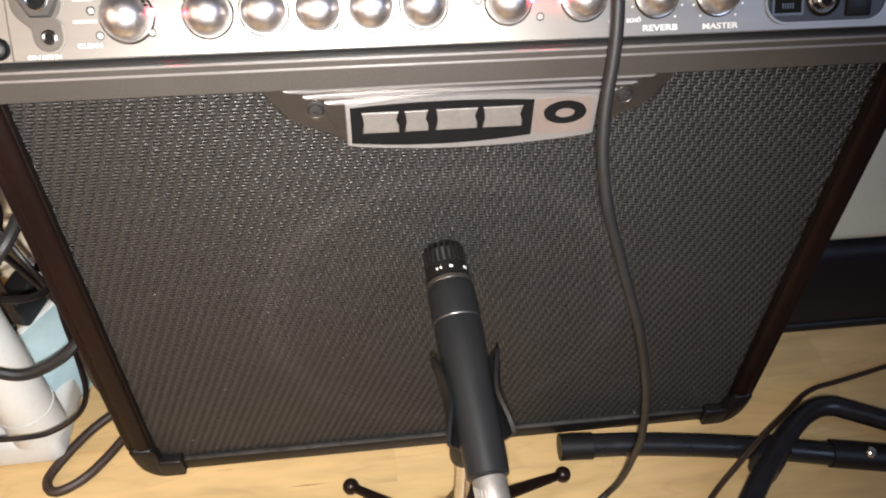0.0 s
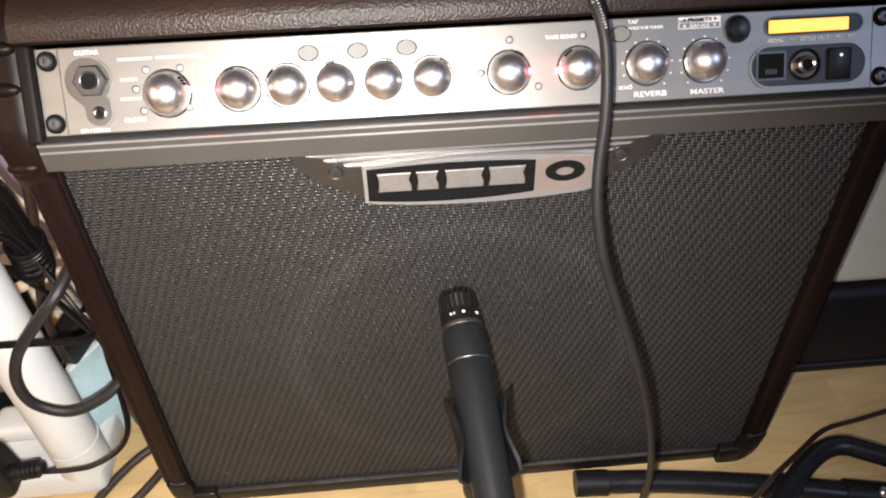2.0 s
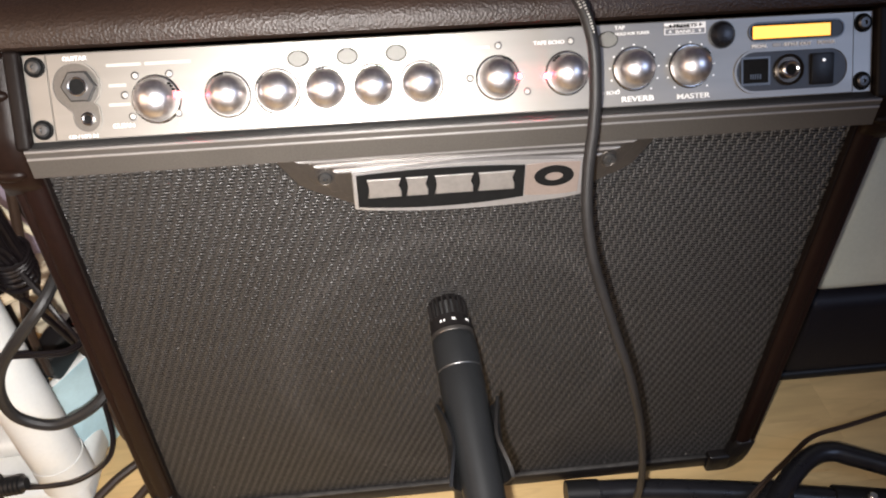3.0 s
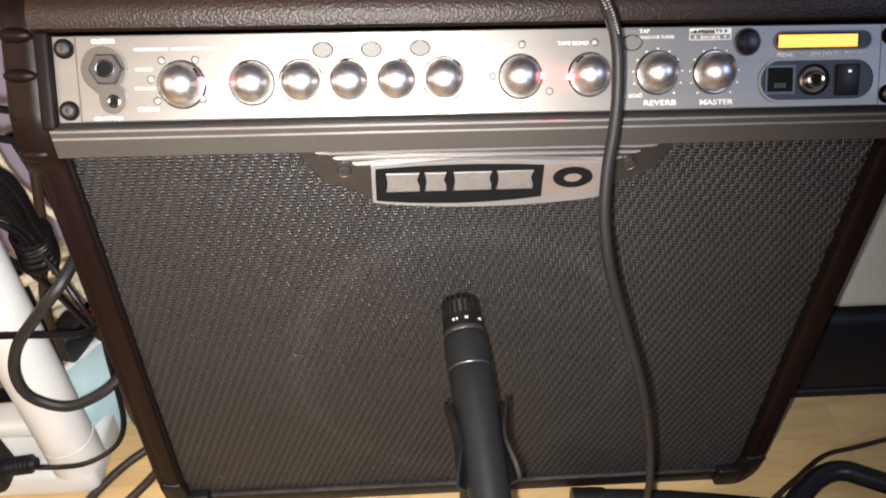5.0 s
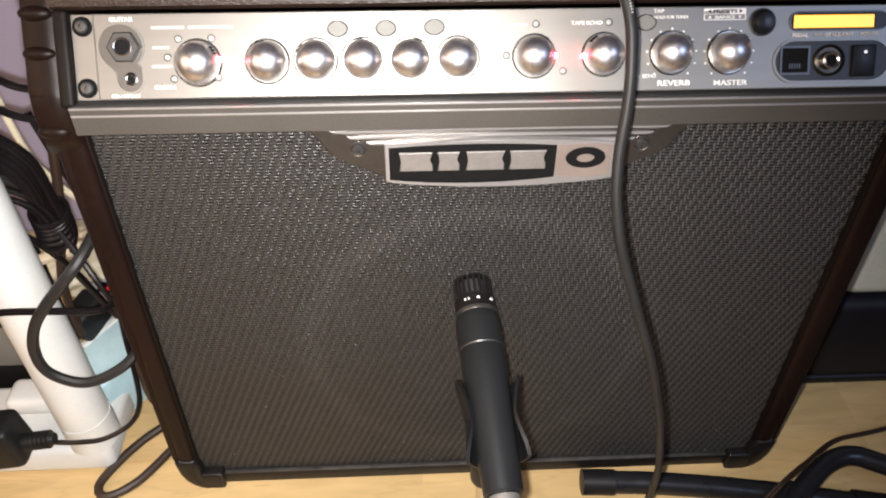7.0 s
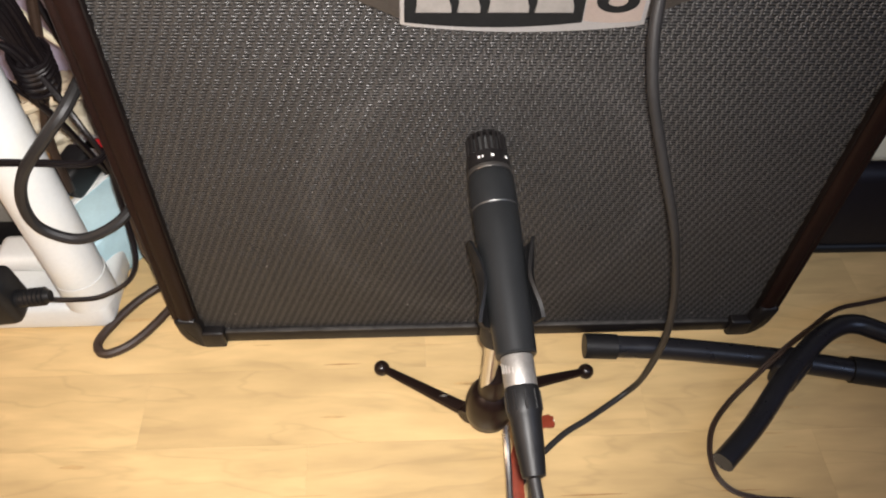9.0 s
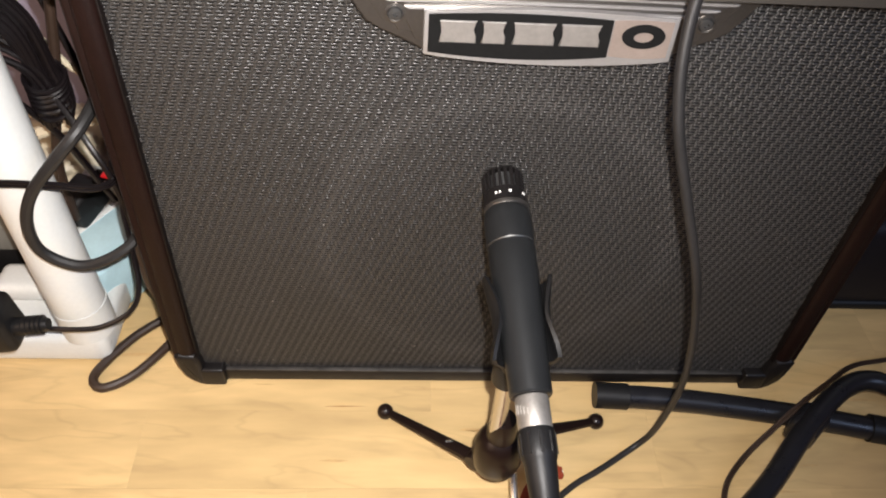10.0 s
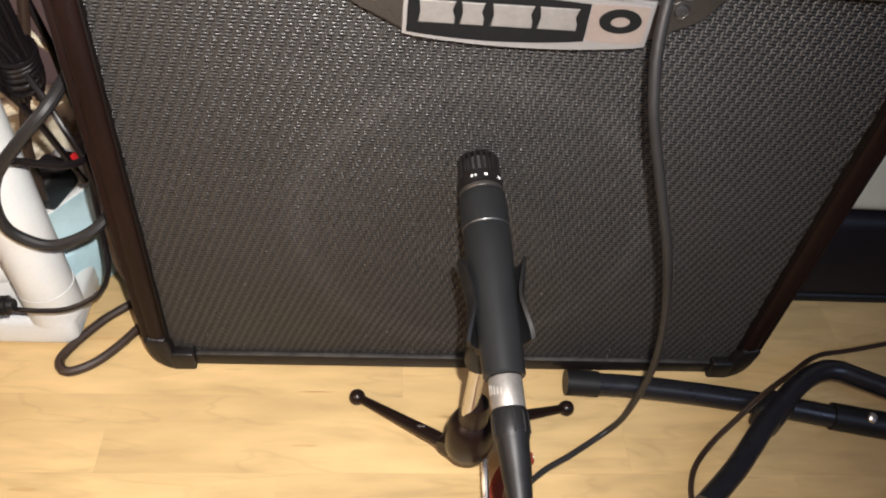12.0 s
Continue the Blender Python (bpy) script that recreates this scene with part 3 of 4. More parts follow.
select = part("selector_button", lathe([(0.0069, 0.0), (0.0069, 0.001), (0.0064, 0.003), (0.005, 0.0046), (0.0025, 0.0052), (0, 0.0053)], 28, on_panel(145.9, 5.4)), TUBE, amp, "glossy black domed selector button")
part("selector_rim", lathe([(0.0078, 0.0), (0.0078, 0.0007), (0.0070, 0.0009), (0.0068, 0.0002)], 28, on_panel(145.9, 5.4)), GREYMETAL, select)
shown = part("display_recess", prism(mm(stadium(161.8, 218.5, 0.6, 10.8)), 0.0004, m=on_panel(0, 0)), BAYPLATE, amp, "recessed display surround")
part("display_rim", ring_prism(mm(stadium(161.4, 218.9, 0.2, 11.2)), mm(stadium(162.2, 218.1, 1.0, 10.4)), 0.0009, on_panel(0, 0)), GREYMETAL, shown)
part("display_screen", box((0.1640, 0.0018, 0.0003), (0.2104, 0.0089, 0.0010), 0.0003, 1, PM), AMBER, shown, "lit amber display")
part("display_edge", box((0.1632, 0.0011, 0.0003), (0.2112, 0.0096, 0.0007), 0.0001, 1, PM), RECESS, shown)
bay = part("socket_bay", prism(mm(stadium(153.4, 221.6, -28.2, -4.6)), 0.0004, m=on_panel(0, 0)), BAYPLATE, amp, "grey recessed socket bay with round ends")
part("bay_rim", ring_prism(mm(stadium(152.9, 222.1, -28.7, -4.1)), mm(stadium(154.2, 220.8, -27.4, -5.4)), 0.0010, on_panel(0, 0)), PANEL, bay)
part("pedal_frame", ring_prism(mm([(156.8, -24), (174.2, -24), (174.2, -8), (156.8, -8)]), mm([(158, -22.8), (173, -22.8), (173, -9.2), (158, -9.2)]), 0.0014, on_panel(0, 0)), GREYMETAL, bay)
pedal = part("pedal_socket", box((0.158, -0.0228, 0.0003), (0.173, -0.0092, 0.0008), m=PM), RECESS, bay, "square black pedal socket")
for k in range(5):
    part("contact", box((0.1624 + k * 0.0014, -0.0205, 0.0008), (0.1630 + k * 0.0014, -0.0178, 0.0014), m=PM), GREYMETAL, pedal)
phones = part("output_socket", lathe([(0.0088, 0.0), (0.0088, 0.0016), (0.0078, 0.0022), (0.0072, 0.0008), (0.005, 0.0008)], 28, on_panel(185.4, -16.2, 0.0003)), NUTMETAL, bay)
part("socket_sleeve", lathe([(0.0050, 0.0), (0.0050, 0.0036), (0.0042, 0.0042), (0.0032, 0.0036), (0.0032, 0.001), (0, 0.001)], 24, on_panel(185.4, -16.2, 0.0003)), STEEL, phones)
part("socket_hole", lathe([(0.0031, 0.0), (0.0031, 0.0030), (0, 0.0030)], 18, on_panel(185.4, -16.2, 0.0003)), RECESS, phones)
switch = part("power_switch", box((0.1984, -0.0254, 0.0003), (0.2120, -0.0078, 0.0030), 0.0008, 2, PM @ Matrix.Rotation(radians(2), 4, "X")), PLASTIC, bay, "black rocker power switch")
part("switch_dot", prism(circle(0, 0, 0.0009, 12), 0.0003, m=on_panel(205.2, -12.0, 0.0032)), WHITE_DOT, switch, "white switch mark")

# maker's badge: stepped wings behind a shallow curved plate
FRONT = Matrix(((1, 0, 0, 0), (0, 0, -1, 0), (0, 1, 0, 0), (0, 0, 0, 1)))


def on_front(y):
    return Matrix.Translation((0, y, 0)) @ FRONT


badge = part("badge", prism(mm([(-116, 372.3), (-101, 350), (-92, 347), (-84, 341), (-70, 334), (70, 334), (84, 341), (92, 347), (101, 350), (116, 372.3)]), 0.008, 0.0012, on_front(-0.004)), WING, amp, "grey and silver metal maker's badge")
for k, (half, top) in enumerate(((113, 371.4), (101, 368.0), (91, 364.4), (80, 360.8))):
    n, arch = 18, 0.9
    upper = [(-half + 2 * half * i / n, top + arch * (1 - (2 * i / n - 1) ** 2)) for i in range(n + 1)]
    lower = [(half - 2.5 - 2 * (half - 2.5) * i / n, top - 1.3 + arch * (1 - (2 * i / n - 1) ** 2)) for i in range(n + 1)]
    part("badge_line", prism(mm(upper + lower), 0.0010 + 0.0008 * k, 0.0003, on_front(-0.0118)), SILVER, badge, "bright raised badge line")
for k, half in enumerate((103, 94, 84)):
    step = [(-half, 369.5 - 3.2 * k), (-half + 12 - k, 350 - 4.5 * k), (half - 12 + k, 350 - 4.5 * k), (half, 369.5 - 3.2 * k)]
    part("badge_step", prism(mm(step), 0.0006 + 0.0006 * k, 0.0003, on_front(-0.0118)), WING, badge)


def plate(x0, x1, z0, z1, sag, n=20):
    lower = [(x0 + (x1 - x0) * i / n, z0 - sag * (1 - (2 * i / n - 1) ** 2)) for i in range(n + 1)]
    upper = [(x1 - (x1 - x0) * i / n, z1 + sag * 0.6 * (1 - (2 * i / n - 1) ** 2)) for i in range(n + 1)]
    return mm(lower + upper)


part("badge_plate", prism(plate(-69.5, 69.5, 334, 360, 4.5), 0.0038, 0.0012, on_front(-0.0135), 2), SILVER, badge, "silver curved badge plate")
part("badge_end", prism(plate(33.5, 66.5, 337, 358.5, 1.2), 0.0005, m=on_front(-0.0172)), COPPER, badge, "pinkish polished badge end")
part("badge_field", prism(plate(-67, 33.0, 336, 358.6, 3.2), 0.0006, m=on_front(-0.0172)), RECESS, badge, "black badge field")
for x0, x1 in ((-61, -41), (-38, -25), (-21, 2), (5, 27)):
    part("badge_block", prism(mm([(x0, 342.6), (x1, 342.6), (x1, 346.6), (x1 - 2, 351), (x1, 355.6), (x0, 355.6), (x0 + 1.5, 349)]), 0.0012, 0.0004, on_front(-0.0176)), PALE, badge, "pale metal badge block")
part("badge_ring", ring_prism(mm(circle(51, 349.8, 12, 36, 7.2)), mm(circle(51, 349.4, 5.5, 36, 3.2)), 0.0010, on_front(-0.0176)), RECESS, badge, "black oval badge ring")
for u in (-85, 85):
    ring = part("screw_seat", lathe([(0.0056, 0), (0.0056, 0.0008), (0.0046, 0.0010), (0.004, 0.0004)], 18, on_front(-0.0135) @ Matrix.Translation((u / 1000, 0.3562, 0))), WING, badge)
    part("badge_screw", lathe([(0.0042, 0), (0.0042, 0.001), (0.0034, 0.0022), (0.0014, 0.0024), (0.0011, 0.0012), (0, 0.0012)], 16, on_front(-0.0132) @ Matrix.Translation((u / 1000, 0.3562, 0))), GREYMETAL, ring)


# ribbed top corners and plain bottom corners
def top_corner(sign):
    x = sign * 0.2565
    line = [(x, -0.004, 0.352), (x, -0.006, 0.368), (x, -0.004, 0.387), (x, 0.004, 0.402), (x, 0.017, 0.424), (x, 0.026, 0.438), (x, 0.040, 0.447), (x, 0.060, 0.4505), (x, 0.095, 0.451)]
    pts = spline(line, 0.003)
    prof = [(-0.0115, -0.012), (-0.0115, 0.002), (-0.0100, 0.0045), (-0.005, 0.0062), (0.002, 0.0064), (0.0075, 0.0052), (0.0100, 0.0028), (0.0114, -0.002), (0.0114, -0.012)]
    bm, rings = bmesh.new(), []
    for k, p in enumerate(pts):
        ahead = (pts[min(k + 1, len(pts) - 1)] - pts[max(k - 1, 0)]).normalized()
        out = Vector((1, 0, 0)).cross(ahead)
        out = out if out.y < 0 or out.z > 0 else -out
        end = min(1.0, (k + 0.6) / 4, (len(pts) - k - 0.4) / 4)
        rings.append([bm.verts.new(p + Vector((-sign * a * 1.0, 0, 0)) + out * (b * end if b > 0 else b)) for a, b in prof])
    for a, b in zip(rings, rings[1:]):
        for j in range(len(prof) - 1):
            bm.faces.new((a[j], a[j + 1], b[j + 1], b[j]))
        bm.faces.new((a[-1], a[0], b[0], b[-1]))
    bm.faces.new(rings[0]), bm.faces.new(rings[-1])
    cap = part("top_corner", bm, CORNER, amp, "ribbed brown-black plastic corner protector")
    for (y, z), tilt in (((0.0135, 0.430), 33), ((0.0035, 0.411), 31), ((-0.0055, 0.391), 18), ((-0.0115, 0.370), 4)):
        bm = bmesh.new()
        bmesh.ops.create_uvsphere(bm, u_segments=20, v_segments=12, radius=1.0)
        put(bm, Matrix.Translation((sign * 0.2585, y + 0.001, z)) @ Matrix.Rotation(radians(-tilt), 4, "X") @ Matrix.Diagonal((0.0095, 0.0047, 0.0044, 1)))
        part("corner_rib", bm, CORNER, cap)
    part("corner_stud", lathe([(0.009, 0), (0.009, 0.0015), (0.0075, 0.003), (0.006, 0.0015), (0, 0.0012)], 24, Matrix.Translation((sign * 0.232, 0.040, 0.4555))), CORNER, cap, "round stacking recess on the top corner")


def bottom_corner(sign):
    def span(a, b):
        return min(sign * a, sign * b), max(sign * a, sign * b)

    x0, x1 = span(0.244, 0.2245)
    cap = part("bottom_corner", box((x0, -0.0095, 0.0), (x1, 0.05, 0.0065), 0.0025, 3), PLASTIC, amp, "black plastic bottom corner protector")
    x0, x1 = span(0.2445, 0.2245)
    part("corner_front", box((x0, -0.0098, 0.003), (x1, 0.004, 0.0215), 0.0025, 3), PLASTIC, cap)
    outline = [(0.0, 0.0005), (0.005, 0.0008), (0.0115, 0.0055), (0.0172, 0.013), (0.0202, 0.022), (0.0222, 0.038), (0.018, 0.042), (0.005, 0.040), (0.0012, 0.030)]
    part("corner_side", prism([(sign * (0.2405 + a), b) for a, b in outline], 0.060, 0.004, on_front(0.050), 3), PLASTIC, cap)
    part("foot_pad", lathe([(0.012, 0), (0.013, 0.002), (0.013, 0.0065)], 20, Matrix.Translation((sign * 0.235, 0.22, 0))), RUBBER, cap)


for s in (-1, 1):
    top_corner(s)
    bottom_corner(s)

rnd = random.Random(5)
bm = bmesh.new()
for k in range(46):
    x, z = rnd.uniform(-0.225, 0.225), 0.0195 + 0.20 * rnd.random() ** 3
    bmesh.ops.create_icosphere(bm, subdivisions=1, radius=rnd.uniform(0.00025, 0.0005), matrix=Matrix.Translation((x, -0.0017, z)))
part("grille_dust", bm, DUST, amp, "pale dust specks on the grille", "stuff")

# strap on the amplifier's top
strap = thing("equipment_strap", (-0.205, 0.1, 0.456), "dark woven strap lying over the amplifier top", "strap")
part("strap_band", sweep([(-0.213, 0.030, 0.459), (-0.207, 0.060, 0.462), (-0.203, 0.11, 0.460), (-0.200, 0.2, 0.459)], 0.011, 10, flat=0.2), CORNER, strap)
pouch = thing("cloth_pouch", (-0.165, 0.05, 0.456), "small crumpled black cloth pouch lying on the amplifier", "pouch")
bm = bmesh.new()
bmesh.ops.create_icosphere(bm, subdivisions=4, radius=1.0)
for v in bm.verts:
    k = 1 + 0.18 * noise.noise(v.co * 2.1) + 0.06 * noise.noise(v.co * 6)
    v.co = Vector((-0.135 + v.co.x * k * 0.046, 0.078 + v.co.y * k * 0.046, 0.4555 + max(-0.05, v.co.z) * k * 0.015))
part("pouch_body", bm, CLOTH, pouch)

# ---- the microphone on its little tripod ----
RING, END = Vector((-0.0110, -0.0255, 0.2250)), Vector((-0.0030, -0.1455, 0.1910))
AX = (END - RING).normalized()
MIC = along(RING, END)


def on_mic(d):
    return MIC @ Matrix.Translation((0, 0, d))


LEN = (END - RING).length
mic = thing("microphone", tuple(RING), "dark grey dynamic microphone aimed at the grille, held in a clip", "microphone")
part("handle", lathe([(0.0135, 0.001), (0.0150, 0.003), (0.0155, 0.010), (0.0155, 0.026), (0.0153, 0.027), (0.0150, 0.0275), (0.0152, 0.028), (0.0150, 0.045), (0.0138, 0.080), (0.0126, LEN - 0.003), (0.0126, LEN - 0.001), (0.0118, LEN)], 40, MIC), MICBODY, mic)
part("seam_ring", lathe([(0.0154, 0.0262), (0.01562, 0.0267), (0.0154, 0.0272)], 40, MIC), GREYMETAL, mic)
part("head_ring", lathe([(0.0138, -0.002), (0.0148, -0.0015), (0.0150, 0.0005), (0.0146, 0.0015)], 40, MIC), WING, mic, "bright steel ring under the microphone head")
collar = part("head_collar", lathe([(0.0120, -0.0125), (0.0138, -0.012), (0.0143, -0.0105), (0.0147, -0.0022), (0.0120, -0.002)], 40, MIC), PLASTIC, mic, "black collar with small pale marks")
part("head_core", lathe([(0.0112, -0.0120), (0.0112, -0.0235), (0.009, -0.0252), (0, -0.0255)], 30, MIC), GREYMETAL, mic)
for k in range(20):
    a = 2 * math.pi * k / 20
    part("head_bar", box((0.0116, -0.0010, -0.0262), (0.0138, 0.0010, -0.0118), 0.0005, 1, MIC @ Matrix.Rotation(a, 4, "Z")), PLASTIC, mic)
part("head_cap", lathe([(0.0136, -0.0253), (0.0130, -0.0268), (0.0100, -0.0278), (0.0092, -0.0272), (0.0092, -0.0261)], 36, MIC), PLASTIC, mic)
# small marks round the collar, on the upper side
rightm = AX.cross(Vector((0, 0, 1))).normalized()
for angle, wide in ((-32, 0.0013), (-22, 0.0010), (4, 0.0020), (46, 0.0024)):
    a = radians(angle)
    up = rightm.cross(AX).normalized()
    outw = up * math.cos(a) + (-rightm) * math.sin(a)
    m = Matrix.Translation(RING - AX * 0.0065 + outw * 0.01448)
    rot = Matrix((outw.cross(AX), AX, outw)).transposed().to_4x4()
    part("collar_mark", box((-wide / 2, -0.0008, -0.0003), (wide / 2, 0.0008, 0.0004), m=m @ rot), PRINT, collar, "pale unreadable mark")

clip = thing("microphone_clip", (-0.0075, -0.105, 0.175), "black plastic microphone clip with two curved cheeks", "microphone clip")


def cheek(side):
    """One springy side of the clip, an arc of shell that narrows to its ends."""
    bm, rows = bmesh.new(), []
    n, k = 18, 9
    for i in range(n + 1):
        t = i / n
        d = 0.051 + 0.052 * t
        span = math.sin(math.pi * (0.20 + 0.72 * t)) ** 0.6
        row = []
        for thick in (0.0006, 0.0030):
            for j in range(k + 1):
                a = radians(-100 + (100 + 50 * span - 12) * j / k)
                r = 0.0152 - 0.002 * t + thick + 0.0042 * (j / k) ** 2 * (0.30 + 0.85 * abs(math.cos(math.pi * (0.95 * t + 0.02))) ** 1.5)
                up = rightm.cross(AX).normalized()
                row.append(bm.verts.new(RING + AX * d + (up * math.sin(a) + rightm * side * math.cos(a)) * r))
        rows.append(row)
    w = k + 1
    for a, b in zip(rows, rows[1:]):
        for j in range(k):
            bm.faces.new((a[j], a[j + 1], b[j + 1], b[j]))
            bm.faces.new((a[w + j], b[w + j], b[w + j + 1], a[w + j + 1]))
        for j in (0, k):
            bm.faces.new((a[j], b[j], b[w + j], a[w + j]))
    for r in (rows[0], rows[-1]):
        for j in range(k):
            bm.faces.new((r[j], r[j + 1], r[w + j + 1], r[w + j]))
    return bm


for side in (-1, 1):
    part("clip_cheek", cheek(side), RUBBER, clip)
part("clip_saddle", box((-0.0165, -0.118, 0.172), (0.0005, -0.092, 0.186), 0.004, 3), RUBBER, clip)
part("clip_socket", lathe([(0.0095, 0.150), (0.0098, 0.152), (0.0098, 0.172), (0.008, 0.176)], 28, Matrix.Translation((-0.0095, -0.105, 0))), RUBBER, clip)
part("clip_screw", lathe([(0.006, -0.013), (0.006, 0.013)], 18, Matrix.Translation((-0.0085, -0.105, 0.176)) @ Matrix.Rotation(radians(90), 4, "Y")), RUBBER, clip)

stand = thing("table_tripod", (-0.0095, -0.105, 0), "small black folding tripod with a bright chrome post", "microphone stand")
HUB = Matrix.Translation((-0.0045, -0.1025, 0))
part("post", lathe([(0.0056, 0.085), (0.0056, 0.156)], 28, Matrix.Translation((-0.0090, -0.1045, 0))), STEEL, stand, "bright chrome post")
part("post_collar", lathe([(0.0112, 0.066), (0.0106, 0.088), (0.0100, 0.095), (0.0088, 0.099), (0.0060, 0.099)], 28, HUB), LEGBLACK, stand)
part("hub", lathe([(0.006, 0.034), (0.0135, 0.036), (0.0172, 0.041), (0.0186, 0.050), (0.0184, 0.061), (0.0166, 0.070), (0.0135, 0.076), (0.010, 0.079)], 32, HUB), LEGBLACK, stand, "glossy black tripod hub")
for foot, root in (((-0.0885, -0.0385, 0.0072), (-0.0185, -0.0985, 0.0365)), ((0.0880, -0.0470, 0.0072), (0.010, -0.0820, 0.0400))):
    f, r = Vector(foot), Vector(root)
    leg = part("leg", sweep([r, r.lerp(f, 0.5), f], 0.0062, 10, 0.01, flat=0.75, taper=lambda t: 1 - 0.42 * t), LEGBLACK, stand, "tapered glossy black leg")
    part("ball_foot", lathe([(0.0068 * math.sin(a), 0.0068 - 0.0068 * math.cos(a)) for a in np.linspace(0.05, math.pi - 0.05, 12)], 20, Matrix.Translation((f.x, f.y, 0.0))), LEGBLACK, leg, "black ball foot")
    part("hinge", lathe([(0.0068, -0.006), (0.0075, -0.004), (0.0075, 0.004), (0.0068, 0.006)], 20, Matrix.Translation(r) @ (f - r).cross(Vector((0, 0, 1))).to_track_quat("Z", "Y").to_matrix().to_4x4()), LEGBLACK, leg)
    # small steel box stands in for a glint on the leg
    part("leg_glint", box((-0.003, -0.0008, 0.0), (0.003, 0.0008, 0.0006), 0.0002, 1, Matrix.Translation(r.lerp(f, 0.28) + Vector((0, 0, 0.0045)))), STEEL, leg)
# glare along the third leg is put into its bright steel material
third = part("leg", sweep([(0.008, -0.106, 0.042), (0.0095, -0.134, 0.021), (0.007, -0.215, 0.006)], 0.0030, 10, 0.01), STEEL, stand, "thin leg with its glare put into a bright steel colour")
part("ball_foot", lathe([(0.005 * math.sin(a), 0.005 - 0.005 * math.cos(a)) for a in np.linspace(0.05, math.pi - 0.05, 12)], 20, Matrix.Translation((0.007, -0.215, 0.0))), LEGBLACK, third)

# ---- leads in front of the amplifier ----
lead = thing("microphone_lead", tuple(END), "grey microphone lead with a silver and black plug", "cable")
plug = part("plug_shell", lathe([(0.0096, 0.0), (0.0099, 0.001), (0.0099, 0.018), (0.0096, 0.019)], 32, on_mic(LEN + 0.0005)), SATIN, lead, "satin silver plug shell")
upm = rightm.cross(AX).normalized()
for k in range(5):
    a = radians(-82 + 13 * k)
    outw = upm * math.cos(a) - rightm * math.sin(a)
    m = Matrix.Translation(END + AX * (0.0075 + 0.0010 * k) + outw * 0.0099) @ Matrix((outw.cross(AX), AX, outw)).transposed().to_4x4()
    part("shell_mark", box((-0.00028, -0.0030, -0.0003), (0.00028, 0.0030 - 0.0006 * k, 0.0002), m=m), GREYPRINT, plug)
boot = part("plug_boot", lathe([(0.0098, 0.019), (0.0104, 0.0205), (0.0106, 0.032), (0.0100, 0.036), (0.0094, 0.037), (0.0083, 0.055), (0.0068, 0.070), (0.0048, 0.071)], 32, on_mic(LEN)), RUBBER, lead, "black rubber plug boot")
for k in range(10):
    part("boot_rib", box((-0.0008, 0.0100, 0.022), (0.0008, 0.0110, 0.034), 0.0003, 1, on_mic(LEN) @ Matrix.Rotation(2 * math.pi * k / 10, 4, "Z")), RUBBER, boot)
BT = END + AX * 0.069
part("lead_cable", sweep([BT, BT + AX * 0.03 + Vector((0.001, 0, -0.002)), BT + AX * 0.07 + Vector((0.004, 0, -0.022)), (0.02, -0.33, 0.06), (0.05, -0.40, 0.006), (0.15, -0.50, 0.0045), (0.35, -0.55, 0.0045)], 0.0036, 12), CABLE, lead)

guitar = thing("guitar_lead", (0.16, -0.03, 0), "dark grey instrument lead hanging over the amplifier front to the floor", "cable")
HANG = [(0.010, 0.16, 0.461), (0.028, 0.08, 0.461), (0.044, 0.02, 0.464), (0.055, -0.010, 0.457), (0.0615, -0.026, 0.440), (0.0630, -0.037, 0.418), (0.0622, -0.045, 0.398), (0.0600, -0.052, 0.378), (0.0595, -0.0595, 0.358), (0.0615, -0.066, 0.340),
        (0.0660, -0.0725, 0.320), (0.0797, -0.0826, 0.280), (0.0940, -0.0889, 0.240), (0.1051, -0.0911, 0.200), (0.1139, -0.0901, 0.160), (0.1206, -0.0864, 0.120), (0.1240, -0.0800, 0.080), (0.1253, -0.0745, 0.048), (0.1248, -0.0700, 0.024), (0.1190, -0.0695, 0.009),
        (0.106, -0.0765, 0.0044), (0.083, -0.091, 0.0042), (0.058, -0.106, 0.0042), (0.030, -0.132, 0.0042), (0.012, -0.165, 0.0042), (0.005, -0.22, 0.0042), (0.03, -0.34, 0.0042), (0.2, -0.5, 0.0042)]
cable = part("lead_jacket", sweep(HANG, 0.0034, 12, taper=lambda t: 1 - 0.25 * min(1.0, max(0.0, (t - 0.20) / 0.20))), CABLE, guitar)
run = [p for p in spline(HANG, 0.0015) if p.y < -0.006 and p.z > 0.424]
rnd = random.Random(9)
for k in range(2, len(run) - 2):
    ahead = (run[k + 1] - run[k - 1]).normalized()
    out = Vector((-0.18, -0.80, 0.40))
    out = (out - ahead * out.dot(ahead)).normalized()
    across = ahead.cross(out)
    for shift, first, last in ((0.0011, 0, 6), (-0.0011, 3, 15)):
        if first <= k - 2 <= last:
            m = Matrix.Translation(run[k] + out * 0.00325 + across * shift) @ Matrix((across, ahead, out)).transposed().to_4x4()
            part("jacket_mark", box((-0.0007, -0.0005 * rnd.uniform(0.5, 1.1), -0.0002), (0.0006 * rnd.uniform(0.5, 1.1), 0.0003, 0.0002), m=m), GREYPRINT, cable, "faded unreadable jacket print")

tie = thing("cable_tie", (0.03, -0.11, 0), "red-orange hook strap with a white end round the lead", "cable tie")
part("strap_loop", sweep([(0.052, -0.092, 0.007), (0.036, -0.100, 0.012), (0.022, -0.118, 0.012), (0.016, -0.15, 0.011), (0.018, -0.20, 0.008), (0.024, -0.26, 0.006)], 0.0055, 8, flat=0.2), ORANGE, tie)
part("strap_end", box((0.046, -0.098, 0.002), (0.054, -0.088, 0.007), 0.0015), ORANGE, tie)
